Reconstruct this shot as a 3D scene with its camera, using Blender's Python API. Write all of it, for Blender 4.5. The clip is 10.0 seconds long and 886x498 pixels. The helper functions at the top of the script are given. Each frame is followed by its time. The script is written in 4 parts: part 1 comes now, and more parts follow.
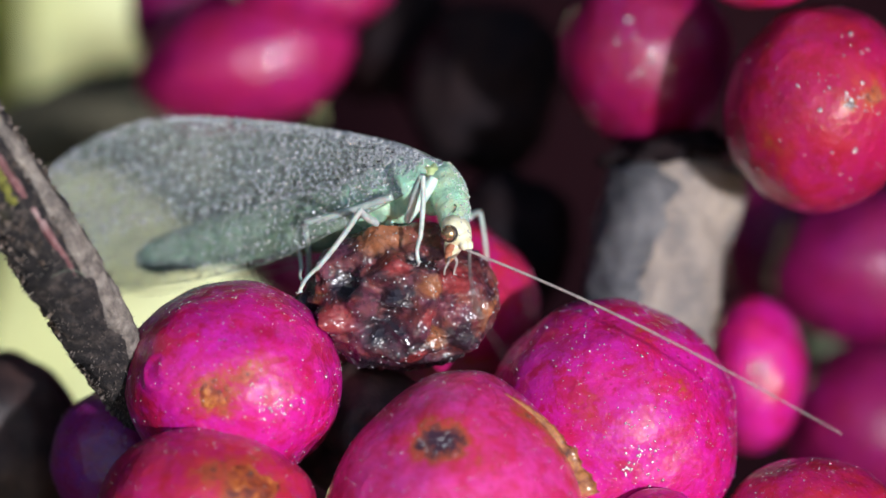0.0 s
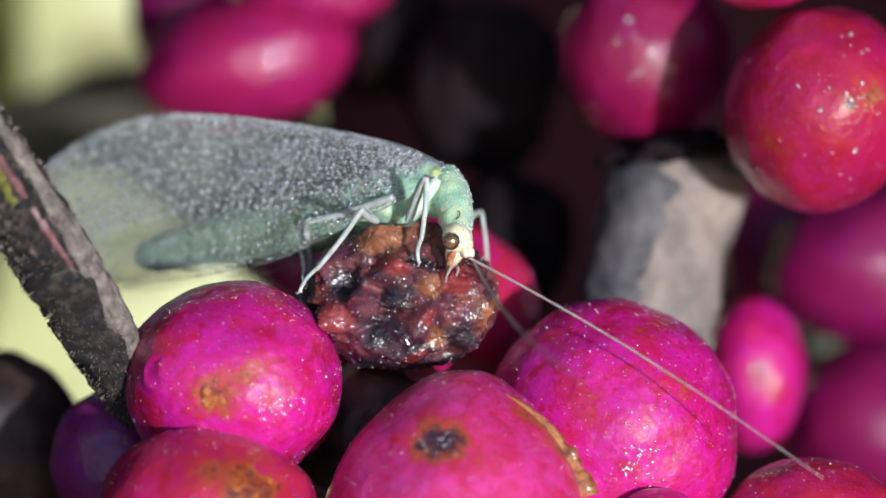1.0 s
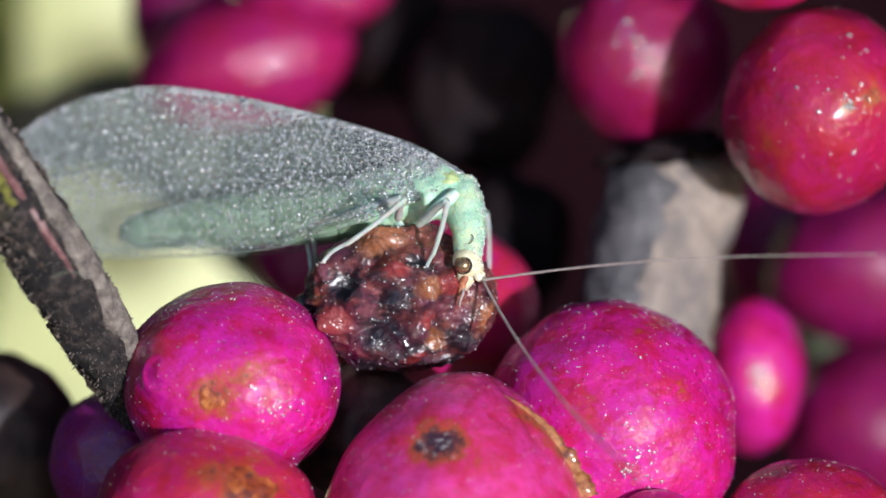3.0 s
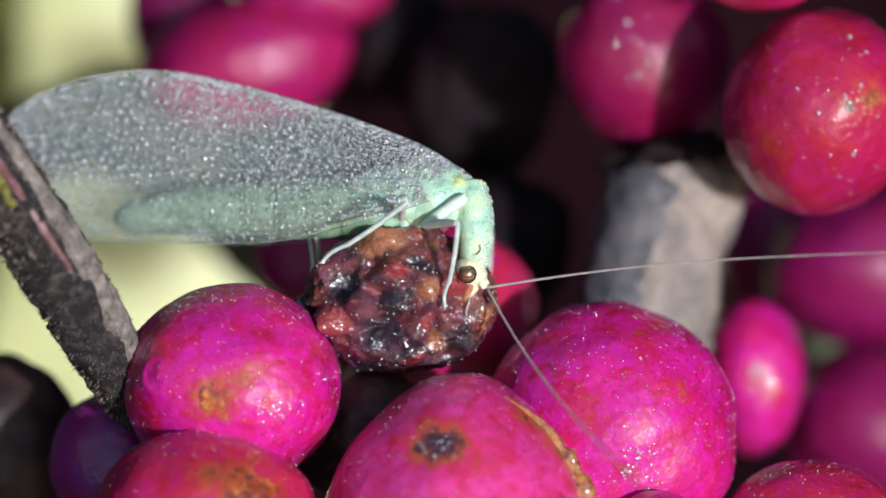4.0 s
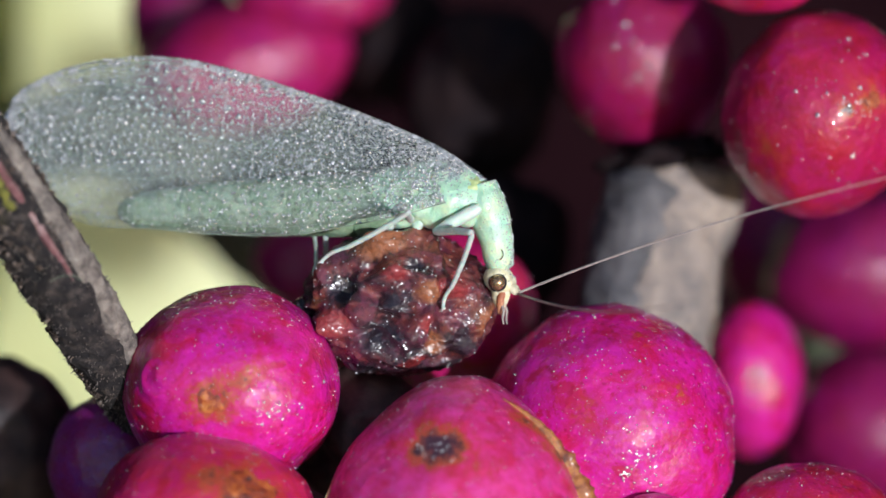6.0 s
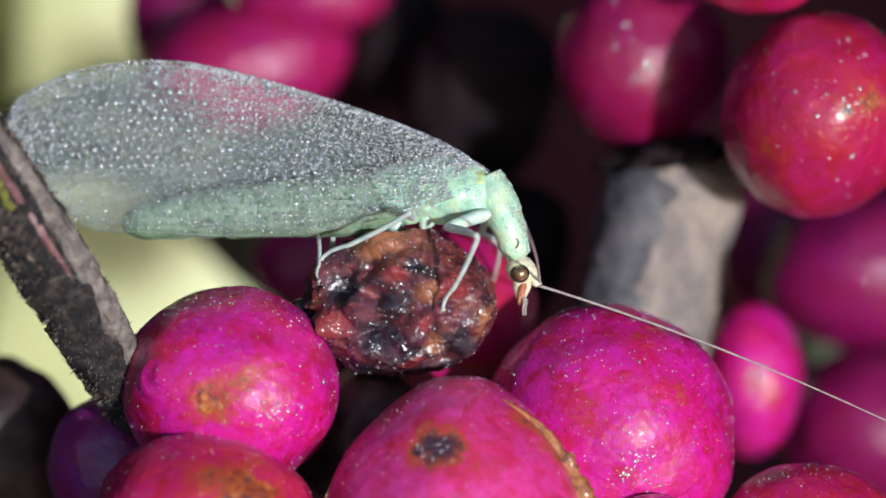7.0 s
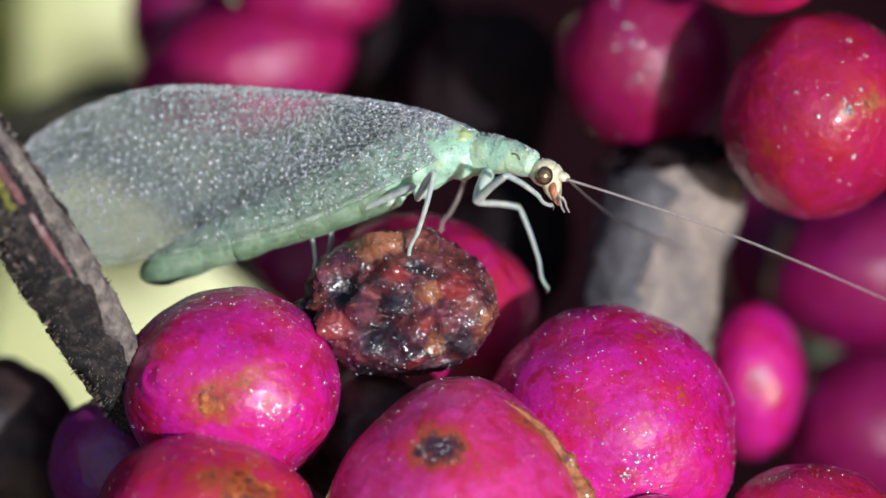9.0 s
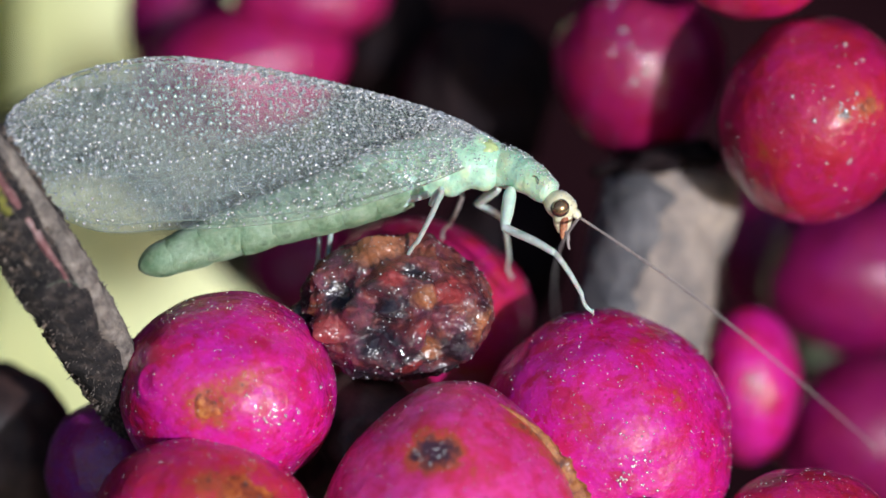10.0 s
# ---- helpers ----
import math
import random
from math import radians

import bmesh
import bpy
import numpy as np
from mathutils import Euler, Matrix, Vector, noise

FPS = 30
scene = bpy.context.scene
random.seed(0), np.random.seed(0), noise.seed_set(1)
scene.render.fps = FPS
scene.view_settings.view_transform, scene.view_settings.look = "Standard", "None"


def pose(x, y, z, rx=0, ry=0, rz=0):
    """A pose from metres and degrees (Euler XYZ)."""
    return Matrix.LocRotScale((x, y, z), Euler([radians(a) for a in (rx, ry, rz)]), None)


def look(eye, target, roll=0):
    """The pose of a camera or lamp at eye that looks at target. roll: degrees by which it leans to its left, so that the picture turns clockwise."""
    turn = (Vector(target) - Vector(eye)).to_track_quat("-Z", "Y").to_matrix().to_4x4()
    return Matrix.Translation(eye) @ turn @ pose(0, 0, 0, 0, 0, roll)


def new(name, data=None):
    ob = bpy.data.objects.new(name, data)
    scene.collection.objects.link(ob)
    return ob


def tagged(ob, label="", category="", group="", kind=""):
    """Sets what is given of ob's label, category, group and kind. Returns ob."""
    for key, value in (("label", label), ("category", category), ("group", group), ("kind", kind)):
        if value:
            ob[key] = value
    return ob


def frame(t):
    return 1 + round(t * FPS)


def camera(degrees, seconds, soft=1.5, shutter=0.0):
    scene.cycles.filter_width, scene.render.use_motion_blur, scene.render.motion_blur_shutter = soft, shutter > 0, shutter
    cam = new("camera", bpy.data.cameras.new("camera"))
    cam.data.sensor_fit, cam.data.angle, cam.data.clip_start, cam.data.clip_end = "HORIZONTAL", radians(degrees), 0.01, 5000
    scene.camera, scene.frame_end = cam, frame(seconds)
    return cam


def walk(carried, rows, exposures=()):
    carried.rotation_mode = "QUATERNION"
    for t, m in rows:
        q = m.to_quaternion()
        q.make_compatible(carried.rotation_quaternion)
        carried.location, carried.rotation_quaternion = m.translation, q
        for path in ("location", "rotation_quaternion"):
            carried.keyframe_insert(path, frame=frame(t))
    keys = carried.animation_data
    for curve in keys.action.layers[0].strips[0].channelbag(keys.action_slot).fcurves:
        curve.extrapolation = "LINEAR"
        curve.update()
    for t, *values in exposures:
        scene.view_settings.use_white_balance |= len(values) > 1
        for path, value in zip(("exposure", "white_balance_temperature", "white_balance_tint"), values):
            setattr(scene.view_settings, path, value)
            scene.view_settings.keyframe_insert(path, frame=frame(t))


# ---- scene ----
# Lengths below are in millimetres; MM turns them into metres.
MM = 0.001
UNIT = 0.014          # millimetres to one step of the drawing grid
REACH = 160.0         # millimetres from the lens to the insect

# ---- camera ----
cam = camera(2 * math.degrees(math.atan(784 * UNIT / REACH)), 10.0, soft=1.5)
cam.data.dof.use_dof = True
cam.data.dof.focus_distance = (REACH - 0.8) * MM
cam.data.dof.aperture_fstop = cam.data.lens / 6.2


def glide(rows):
    """Values at any time, gliding through rows of (seconds, values...)."""
    ts = [r[0] for r in rows]
    vs = np.array([r[1:] for r in rows], float)
    slopes = np.zeros_like(vs)
    for i in range(1, len(ts) - 1):
        a = (vs[i] - vs[i - 1]) / (ts[i] - ts[i - 1])
        b = (vs[i + 1] - vs[i]) / (ts[i + 1] - ts[i])
        same = a * b > 0
        slopes[i] = np.where(same, 2 * a * b / np.where(same, a + b, 1), 0)

    def at(t):
        i = max(0, min(len(ts) - 2, int(np.searchsorted(ts, t, "right")) - 1))
        h = ts[i + 1] - ts[i]
        u = (t - ts[i]) / h
        return (vs[i] * (1 + 2 * u) * (1 - u) ** 2 + slopes[i] * h * u * (1 - u) ** 2
                + vs[i + 1] * u * u * (3 - 2 * u) + slopes[i + 1] * h * u * u * (u - 1))
    return at


# the slow sinking of the tripod head: how far the view has turned, in grid steps to the right and up
DRIFT = glide([(0, 0, 0), (1.5, 0, 0), (2.0, -1.3, 0), (2.5, -2, 1.5), (3.2, -2, 3), (4.0, -2, 4.6), (5.0, -2, 5),
               (5.5, -3, 8), (6.2, -4.2, 9.3), (7.0, -5, 10), (7.5, -5, 10), (8.0, -4.3, 11.7), (8.5, -3, 13),
               (9.0, -3, 11.3), (9.5, -5, 13), (10.0, -9.5, 18.7)])
TIMES = [i / 10 for i in range(101)]


def aim(t):
    right, up = DRIFT(t)
    k = math.degrees(UNIT / REACH)
    return pose(0, -REACH * MM, 0, 90 + up * k, 0, right * k)


TILT = pose(0, 0, 0, -22)     # the lens looks down on the cluster; all below is laid out square to it
walk(cam, [(t, TILT @ aim(t)) for t in TIMES[::5]], [(0, 0.14), (4.0, 0.13), (5.5, 0.02), (10, 0.03)])

# ---- world, sun, exposure ----
SUN_FROM = Vector((0.44, -0.86, 0.23)).normalized()
sky_world = bpy.data.worlds.new("sky")
scene.world = sky_world
sky_world.use_nodes = True
wn = sky_world.node_tree
sky = wn.nodes.new("ShaderNodeTexSky")
sky.sky_type = "NISHITA"
sky.sun_disc = False
sky.sun_elevation = math.asin(SUN_FROM.z)
sky.sun_rotation = math.atan2(SUN_FROM.x, SUN_FROM.y)
wn.links.new(sky.outputs[0], wn.nodes["Background"].inputs[0])
wn.nodes["Background"].inputs[1].default_value = 0.105
sun = new("sun", bpy.data.lights.new("sun", "SUN"))
sun.data.energy = 3.6
sun.data.angle = radians(1.6)
sun.data.color = (1.0, 0.97, 0.93)
sun.matrix_world = look(SUN_FROM, (0, 0, 0))
scene.view_settings.use_white_balance = True
scene.view_settings.white_balance_temperature = 5700
scene.view_settings.white_balance_tint = 12


# ---- materials ----
class Mat:
    """A node material under construction, with texture coordinates of the object in millimetres."""

    def __init__(self, name):
        self.m = bpy.data.materials.new(name)
        self.m.use_nodes = True
        self.t = self.m.node_tree
        self.b = self.t.nodes["Principled BSDF"]
        self.out = self.t.nodes["Material Output"]
        tc = self.node("ShaderNodeTexCoord")
        info = self.node("ShaderNodeObjectInfo")
        scale = self.node("ShaderNodeVectorMath", operation="SCALE")
        self.link(tc.outputs["Object"], scale.inputs[0])
        scale.inputs["Scale"].default_value = 1000
        add = self.node("ShaderNodeVectorMath", operation="ADD")
        mul = self.node("ShaderNodeMath", operation="MULTIPLY")
        self.link(info.outputs["Random"], mul.inputs[0])
        mul.inputs[1].default_value = 57.0
        self.link(scale.outputs[0], add.inputs[0])
        self.link(mul.outputs[0], add.inputs[1])
        self.at = add.outputs[0]

    def node(self, kind, **sets):
        n = self.t.nodes.new(kind)
        for k, v in sets.items():
            setattr(n, k, v)
        return n

    def link(self, a, b):
        self.t.links.new(a, b)

    def noise(self, scale, detail=4, rough=0.6, warp=0.0, stretch=None):
        n = self.node("ShaderNodeTexNoise")
        n.inputs["Scale"].default_value = scale
        n.inputs["Detail"].default_value = detail
        n.inputs["Roughness"].default_value = rough
        n.inputs["Distortion"].default_value = warp
        src = self.at
        if stretch:
            mp = self.node("ShaderNodeMapping")
            mp.inputs["Scale"].default_value = stretch
            self.link(src, mp.inputs[0])
            src = mp.outputs[0]
        self.link(src, n.inputs["Vector"])
        return n.outputs["Fac"]

    def cells(self, scale, feature="F1"):
        n = self.node("ShaderNodeTexVoronoi", feature=feature)
        n.inputs["Scale"].default_value = scale
        self.link(self.at, n.inputs["Vector"])
        return n

    def ramp(self, fac, *stops):
        n = self.node("ShaderNodeValToRGB")
        while len(n.color_ramp.elements) < len(stops):
            n.color_ramp.elements.new(0.5)
        for e, (p, c) in zip(n.color_ramp.elements, stops):
            e.position = p
            e.color = (c, c, c, 1) if isinstance(c, (int, float)) else (*c, 1)
        self.link(fac, n.inputs[0])
        return n.outputs[0]

    def mix(self, fac, a, b, how="MIX"):
        n = self.node("ShaderNodeMix", data_type="RGBA", blend_type=how)
        for i, v in ((0, fac), (6, a), (7, b)):
            if isinstance(v, (int, float)):
                n.inputs[i].default_value = v
            elif isinstance(v, tuple):
                n.inputs[i].default_value = (*v, 1)
            else:
                self.link(v, n.inputs[i])
        return n.outputs[2]

    def math(self, how, a, b):
        n = self.node("ShaderNodeMath", operation=how)
        for i, v in enumerate((a, b)):
            if isinstance(v, (int, float)):
                n.inputs[i].default_value = v
            else:
                self.link(v, n.inputs[i])
        return n.outputs[0]

    def bump(self, height, strength, mm):
        n = self.node("ShaderNodeBump")
        n.inputs["Strength"].default_value = strength
        n.inputs["Distance"].default_value = mm * MM
        self.link(height, n.inputs["Height"])
        prev = self.b.inputs["Normal"]
        if prev.is_linked:
            self.link(prev.links[0].from_socket, n.inputs["Normal"])
        self.link(n.outputs[0], prev)

    def film(self, *waves):
        """An uneven film of water: the coat's own relief, from (waves to the millimetre, height in mm)."""
        last = None
        for scale, mm in waves:
            n = self.node("ShaderNodeBump")
            n.inputs["Strength"].default_value = 1.0
            n.inputs["Distance"].default_value = mm * MM
            self.link(self.noise(scale, 2, 0.5, 0.4), n.inputs["Height"])
            if last:
                self.link(last.outputs[0], n.inputs["Normal"])
            last = n
        self.link(last.outputs[0], self.b.inputs["Coat Normal"])

    def put(self, **values):
        for k, v in values.items():
            s = self.b.inputs[k.replace("_", " ")]
            if isinstance(v, (int, float)):
                s.default_value = v
            elif isinstance(v, tuple):
                s.default_value = (*v, 1) if len(v) == 3 and s.type == "RGBA" else v
            else:
                self.link(v, s)
        return self


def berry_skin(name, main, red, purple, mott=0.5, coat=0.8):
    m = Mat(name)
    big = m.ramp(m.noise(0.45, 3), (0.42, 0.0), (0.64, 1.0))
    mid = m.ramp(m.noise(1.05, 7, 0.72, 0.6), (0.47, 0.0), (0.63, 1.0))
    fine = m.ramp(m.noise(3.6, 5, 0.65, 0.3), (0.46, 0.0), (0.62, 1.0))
    # broad purple tone, partly the sky's sheen put into the skin colour
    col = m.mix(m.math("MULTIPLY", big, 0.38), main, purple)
    col = m.mix(m.math("MULTIPLY", mid, mott), col, red)
    col = m.mix(m.math("MULTIPLY", fine, 0.55), col, red)
    col = m.mix(m.ramp(m.noise(1.9, 5, 0.7, 0.4), (0.67, 0.0), (0.76, 0.6)), col, (0.50, 0.05, 0.02))
    col = m.mix(m.ramp(m.noise(14, 3, 0.7), (0.58, 0.0), (0.74, 0.45)), col, (0.70, 0.08, 0.40))
    # ragged deep red blotches
    blotch = m.ramp(m.noise(1.25, 5, 0.6, 0.5), (0.55, 0.0), (0.63, 0.8))
    col = m.mix(m.math("MULTIPLY", blotch, mott), col, tuple(c * k for c, k in zip(red, (0.86, 0.8, 0.62))))
    # small darker pores
    pores = m.ramp(m.cells(5.0).outputs["Distance"], (0.10, 1.0), (0.30, 0.0))
    col = m.mix(m.math("MULTIPLY", pores, m.ramp(m.noise(1.1, 3), (0.40, 0.0), (0.62, 0.75))), col, tuple(c * 0.62 for c in red))
    # dried stains round the scars, and red rims that paint the light's falloff
    mark = m.node("ShaderNodeAttribute", attribute_name="stain")
    edge = m.math("MULTIPLY", m.math("SUBTRACT", m.noise(2.2, 4, 0.6), 0.5), 1.3)
    grain = m.math("MULTIPLY", m.math("SUBTRACT", m.noise(8, 4, 0.7), 0.5), 0.9)
    level = m.math("ADD", mark.outputs["Fac"], m.math("MULTIPLY", m.math("ADD", edge, grain), m.ramp(mark.outputs["Fac"], (0.02, 0.0), (0.3, 1.0))))
    tone = m.ramp(level, (0.15, red), (0.40, (0.44, 0.035, 0.022)), (0.58, (0.40, 0.075, 0.022)), (0.74, (0.17, 0.05, 0.028)), (0.95, (0.028, 0.022, 0.026)))
    col = m.mix(m.ramp(level, (0.08, 0.0), (0.52, 0.95)), col, tone)
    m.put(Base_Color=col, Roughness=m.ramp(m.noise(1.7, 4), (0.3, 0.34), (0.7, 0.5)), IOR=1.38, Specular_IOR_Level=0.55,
          Subsurface_Weight=0.10, Subsurface_Scale=0.4 * MM, Coat_Weight=coat, Coat_IOR=1.6,
          Coat_Roughness=m.ramp(m.noise(2.8, 4), (0.35, 0.015), (0.65, 0.045)))
    m.b.inputs["Subsurface Radius"].default_value = (1.0, 0.25, 0.5)
    m.bump(m.noise(0.9, 2, 0.5), 0.7, 0.18)
    m.bump(m.noise(2.1, 2, 0.5, 0.5), 0.6, 0.05)
    m.bump(m.noise(4.5, 4, 0.6), 0.5, 0.035)
    m.film((1.3, 0.09), (4.0, 0.08))
    return m.m


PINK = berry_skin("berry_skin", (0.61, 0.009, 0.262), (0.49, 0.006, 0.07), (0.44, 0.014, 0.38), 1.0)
# darker copy of the magenta skin: the back row's shade is in the colour
SHADED_MAGENTA = berry_skin("shaded_magenta_berry_skin", (0.22, 0.003, 0.088), (0.20, 0.004, 0.04), (0.16, 0.006, 0.135), 0.6, 0.4)
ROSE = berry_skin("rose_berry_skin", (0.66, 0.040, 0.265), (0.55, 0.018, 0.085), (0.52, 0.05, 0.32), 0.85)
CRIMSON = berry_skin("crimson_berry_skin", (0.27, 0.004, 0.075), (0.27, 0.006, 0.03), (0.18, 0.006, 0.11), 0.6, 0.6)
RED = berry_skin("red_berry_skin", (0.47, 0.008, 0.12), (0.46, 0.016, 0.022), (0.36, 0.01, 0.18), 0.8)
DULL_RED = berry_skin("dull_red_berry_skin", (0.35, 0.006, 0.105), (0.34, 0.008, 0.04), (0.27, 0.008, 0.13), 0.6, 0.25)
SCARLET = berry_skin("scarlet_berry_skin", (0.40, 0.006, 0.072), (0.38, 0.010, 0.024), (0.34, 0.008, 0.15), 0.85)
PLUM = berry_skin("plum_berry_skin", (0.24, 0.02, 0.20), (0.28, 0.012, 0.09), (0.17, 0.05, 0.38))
# maroon and wine: skins darkened to paint the shade deep in the cluster
SHADED_MAROON = berry_skin("shaded_maroon_berry_skin", (0.34, 0.005, 0.10), (0.34, 0.007, 0.04), (0.25, 0.006, 0.08), 0.5, 0.4)

SHADED_WINE = berry_skin("shaded_wine_berry_skin", (0.24, 0.004, 0.09), (0.22, 0.005, 0.035), (0.17, 0.006, 0.13), 0.6, 0.4)


def scar_skin(name, *stops):
    m = Mat(name)
    m.put(Base_Color=m.ramp(m.noise(3.2, 6, 0.7, 0.5), *stops), Roughness=0.42, Coat_Weight=0.7, Coat_Roughness=0.08)
    m.bump(m.noise(5, 5, 0.7), 0.8, 0.1)
    return m.m


def dead_skin():
    m = Mat("shrivelled_berry_skin")
    col = m.ramp(m.noise(0.9, 6, 0.66, 0.7), (0.38, (0.010, 0.007, 0.013)), (0.46, (0.055, 0.013, 0.020)),
                 (0.55, (0.16, 0.026, 0.026)), (0.68, (0.30, 0.08, 0.04)))
    col = m.mix(m.ramp(m.noise(1.3, 4), (0.48, 0.0), (0.62, 0.7)), col, (0.17, 0.035, 0.075))
    # patches of rust with shapes of their own, and painted shade in the hollows
    rough_edge = m.math("MULTIPLY", m.math("SUBTRACT", m.noise(3.0, 5, 0.7), 0.5), 1.5)
    for title, tone in (("rust", (0.36, 0.12, 0.04)), ("ruddy", (0.30, 0.030, 0.030)), ("pit_shade", (0.008, 0.007, 0.015))):
        mark = m.node("ShaderNodeAttribute", attribute_name=title).outputs["Fac"]
        level = m.math("ADD", mark, m.math("MULTIPLY", rough_edge, m.ramp(mark, (0.05, 0.0), (0.4, 1.0))))
        col = m.mix(m.ramp(level, (0.22, 0.0), (0.62, 0.92)), col, tone)
    col = m.mix(m.ramp(m.noise(6, 5, 0.7), (0.52, 0.0), (0.70, 0.7)), col, (0.02, 0.008, 0.010))
    m.put(Base_Color=col, Roughness=m.ramp(m.noise(2.2, 4), (0.3, 0.32), (0.7, 0.6)), Coat_Weight=1.0, Coat_IOR=1.5,
          Coat_Roughness=m.ramp(m.noise(1.6, 3), (0.4, 0.06), (0.6, 0.22)))
    m.bump(m.noise(2.6, 6, 0.66), 1.0, 0.14)
    m.bump(m.noise(8, 5, 0.75), 0.9, 0.05)
    m.film((2.0, 0.06), (6.0, 0.05))
    return m.m


def bark(name, dark, mid, pale, moss=None, scale=1.0):
    m = Mat(name)
    col = m.ramp(m.noise(1.3 * scale, 6, 0.7, 0.3), (0.32, dark), (0.5, mid), (0.66, pale))
    if moss:
        col = m.mix(m.ramp(m.noise(0.5, 3), (0.56, 0.0), (0.68, 0.9)), col, moss)
    m.put(Base_Color=col, Roughness=0.75)
    m.bump(m.noise(2.2 * scale, 6, 0.7), 0.9, 0.22)
    m.bump(m.noise(9 * scale, 4, 0.7), 0.7, 0.06)
    return m.m


def simple(name, a, b, scale=4.0, rough=0.45, bump=0.03, **more):
    m = Mat(name)
    m.put(Base_Color=m.ramp(m.noise(scale, 4), (0.35, a), (0.65, b)), Roughness=rough, **more)
    if bump:
        m.bump(m.noise(scale * 3, 4), 0.5, bump)
    return m.m


TAN_BARK = bark("tan_bark_ridge", (0.07, 0.058, 0.05), (0.27, 0.225, 0.19), (0.47, 0.40, 0.33), None, 2.2)
RED_BARK = bark("reddish_bark_ridge", (0.05, 0.025, 0.025), (0.22, 0.09, 0.09), (0.42, 0.28, 0.26))
MOSS = simple("yellow_green_moss", (0.07, 0.065, 0.012), (0.22, 0.21, 0.035), 3.0, 0.9, 0.1)
SCAR = scar_skin("dried_calyx_scar", (0.36, (0.06, 0.014, 0.010)), (0.46, (0.25, 0.036, 0.014)), (0.56, (0.44, 0.10, 0.016)), (0.72, (0.62, 0.25, 0.04)))
SEAM = scar_skin("split_seam", (0.34, (0.08, 0.02, 0.012)), (0.44, (0.26, 0.07, 0.02)), (0.55, (0.44, 0.18, 0.04)), (0.68, (0.46, 0.06, 0.06)))
DEAD = dead_skin()
BARK = bark("mossy_bark", (0.005, 0.004, 0.0045), (0.026, 0.020, 0.019), (0.12, 0.092, 0.076), (0.05, 0.042, 0.016), 2.4)
WART = bark("dark_bark_wart", (0.02, 0.015, 0.013), (0.11, 0.076, 0.055), (0.28, 0.22, 0.18))
PALE_BARK = bark("pale_felted_bark", (0.13, 0.12, 0.12), (0.29, 0.235, 0.20), (0.44, 0.355, 0.285), None, 0.45)
FAR_BARK = bark("olive_bark", (0.055, 0.046, 0.026), (0.095, 0.080, 0.045), (0.14, 0.12, 0.065))
def green_skin():
    m = Mat("pale_green_cuticle")
    col = m.ramp(m.noise(1.8, 5, 0.65), (0.34, (0.34, 0.57, 0.40)), (0.5, (0.48, 0.71, 0.50)), (0.66, (0.64, 0.77, 0.47)))
    col = m.mix(m.ramp(m.noise(7, 4, 0.7), (0.52, 0.0), (0.7, 0.4)), col, (0.40, 0.66, 0.47))
    m.put(Base_Color=col, Roughness=m.ramp(m.noise(5, 3), (0.3, 0.28), (0.7, 0.5)), Subsurface_Weight=0.35, Subsurface_Scale=0.3 * MM,
          Coat_Weight=0.3, Coat_Roughness=0.1)
    m.bump(m.noise(2.6, 4, 0.6), 0.9, 0.08)
    m.bump(m.noise(7.5, 4, 0.65), 0.9, 0.03)
    m.film((3.0, 0.05), (9.0, 0.02))
    return m.m


GREEN = green_skin()
YELLOW_GREEN = simple("yellow_green_cuticle", (0.46, 0.66, 0.38), (0.60, 0.76, 0.46), 3.0, 0.4, 0.05, Subsurface_Weight=0.3, Subsurface_Scale=0.3 * MM)
YELLOW = simple("yellow_cuticle", (0.46, 0.58, 0.22), (0.60, 0.66, 0.32), 4.0, 0.4)
def abdomen_skin():
    m = Mat("green_abdomen_cuticle")
    col = m.ramp(m.noise(2.2, 5, 0.65), (0.35, (0.14, 0.23, 0.12)), (0.5, (0.23, 0.33, 0.20)), (0.68, (0.34, 0.44, 0.30)))
    col = m.mix(m.ramp(m.noise(1.2, 4, 0.6), (0.62, 0.0), (0.70, 0.7)), col, (0.06, 0.09, 0.05))
    m.put(Base_Color=col, Roughness=0.5, Subsurface_Weight=0.15, Subsurface_Scale=0.3 * MM)
    m.bump(m.noise(6, 5, 0.7), 0.8, 0.06)
    return m.m


ABDOMEN = abdomen_skin()
LEG = simple("pale_leg_cuticle", (0.44, 0.50, 0.44), (0.60, 0.66, 0.60), 5.0, 0.4, 0.015, Subsurface_Weight=0.4, Subsurface_Scale=0.1 * MM)
PALE_GREEN = simple("milky_green_cuticle", (0.56, 0.70, 0.57), (0.70, 0.81, 0.70), 4.0, 0.4, 0.02, Subsurface_Weight=0.4, Subsurface_Scale=0.2 * MM)
FACE = simple("cream_face_cuticle", (0.74, 0.66, 0.36), (0.82, 0.78, 0.58), 5.0, 0.4)
MOUTH = simple("reddish_mouthpart_cuticle", (0.36, 0.10, 0.04), (0.60, 0.30, 0.16), 6.0, 0.4)
FEELER = simple("grey_feeler_cuticle", (0.32, 0.265, 0.24), (0.47, 0.40, 0.36), 7.0, 0.5, 0.01)
EYE = simple("bronze_eye", (0.07, 0.035, 0.02), (0.56, 0.36, 0.18), 1.3, 0.22, 0.0, Metallic=0.7, Coat_Weight=1.0)
DARK = simple("black_mark", (0.01, 0.01, 0.01), (0.03, 0.02, 0.02))
VEIN = simple("grey_green_vein", (0.13, 0.17, 0.11), (0.28, 0.33, 0.25), 4.0, 0.4, 0.0)
OLIVE = simple("olive_leaf", (0.25, 0.26, 0.035), (0.38, 0.39, 0.08), 0.1, 0.6, 0.0)
DIM_LEAF = simple("grey_green_leaf", (0.05, 0.06, 0.03), (0.10, 0.11, 0.06), 0.3, 0.6, 0.0)
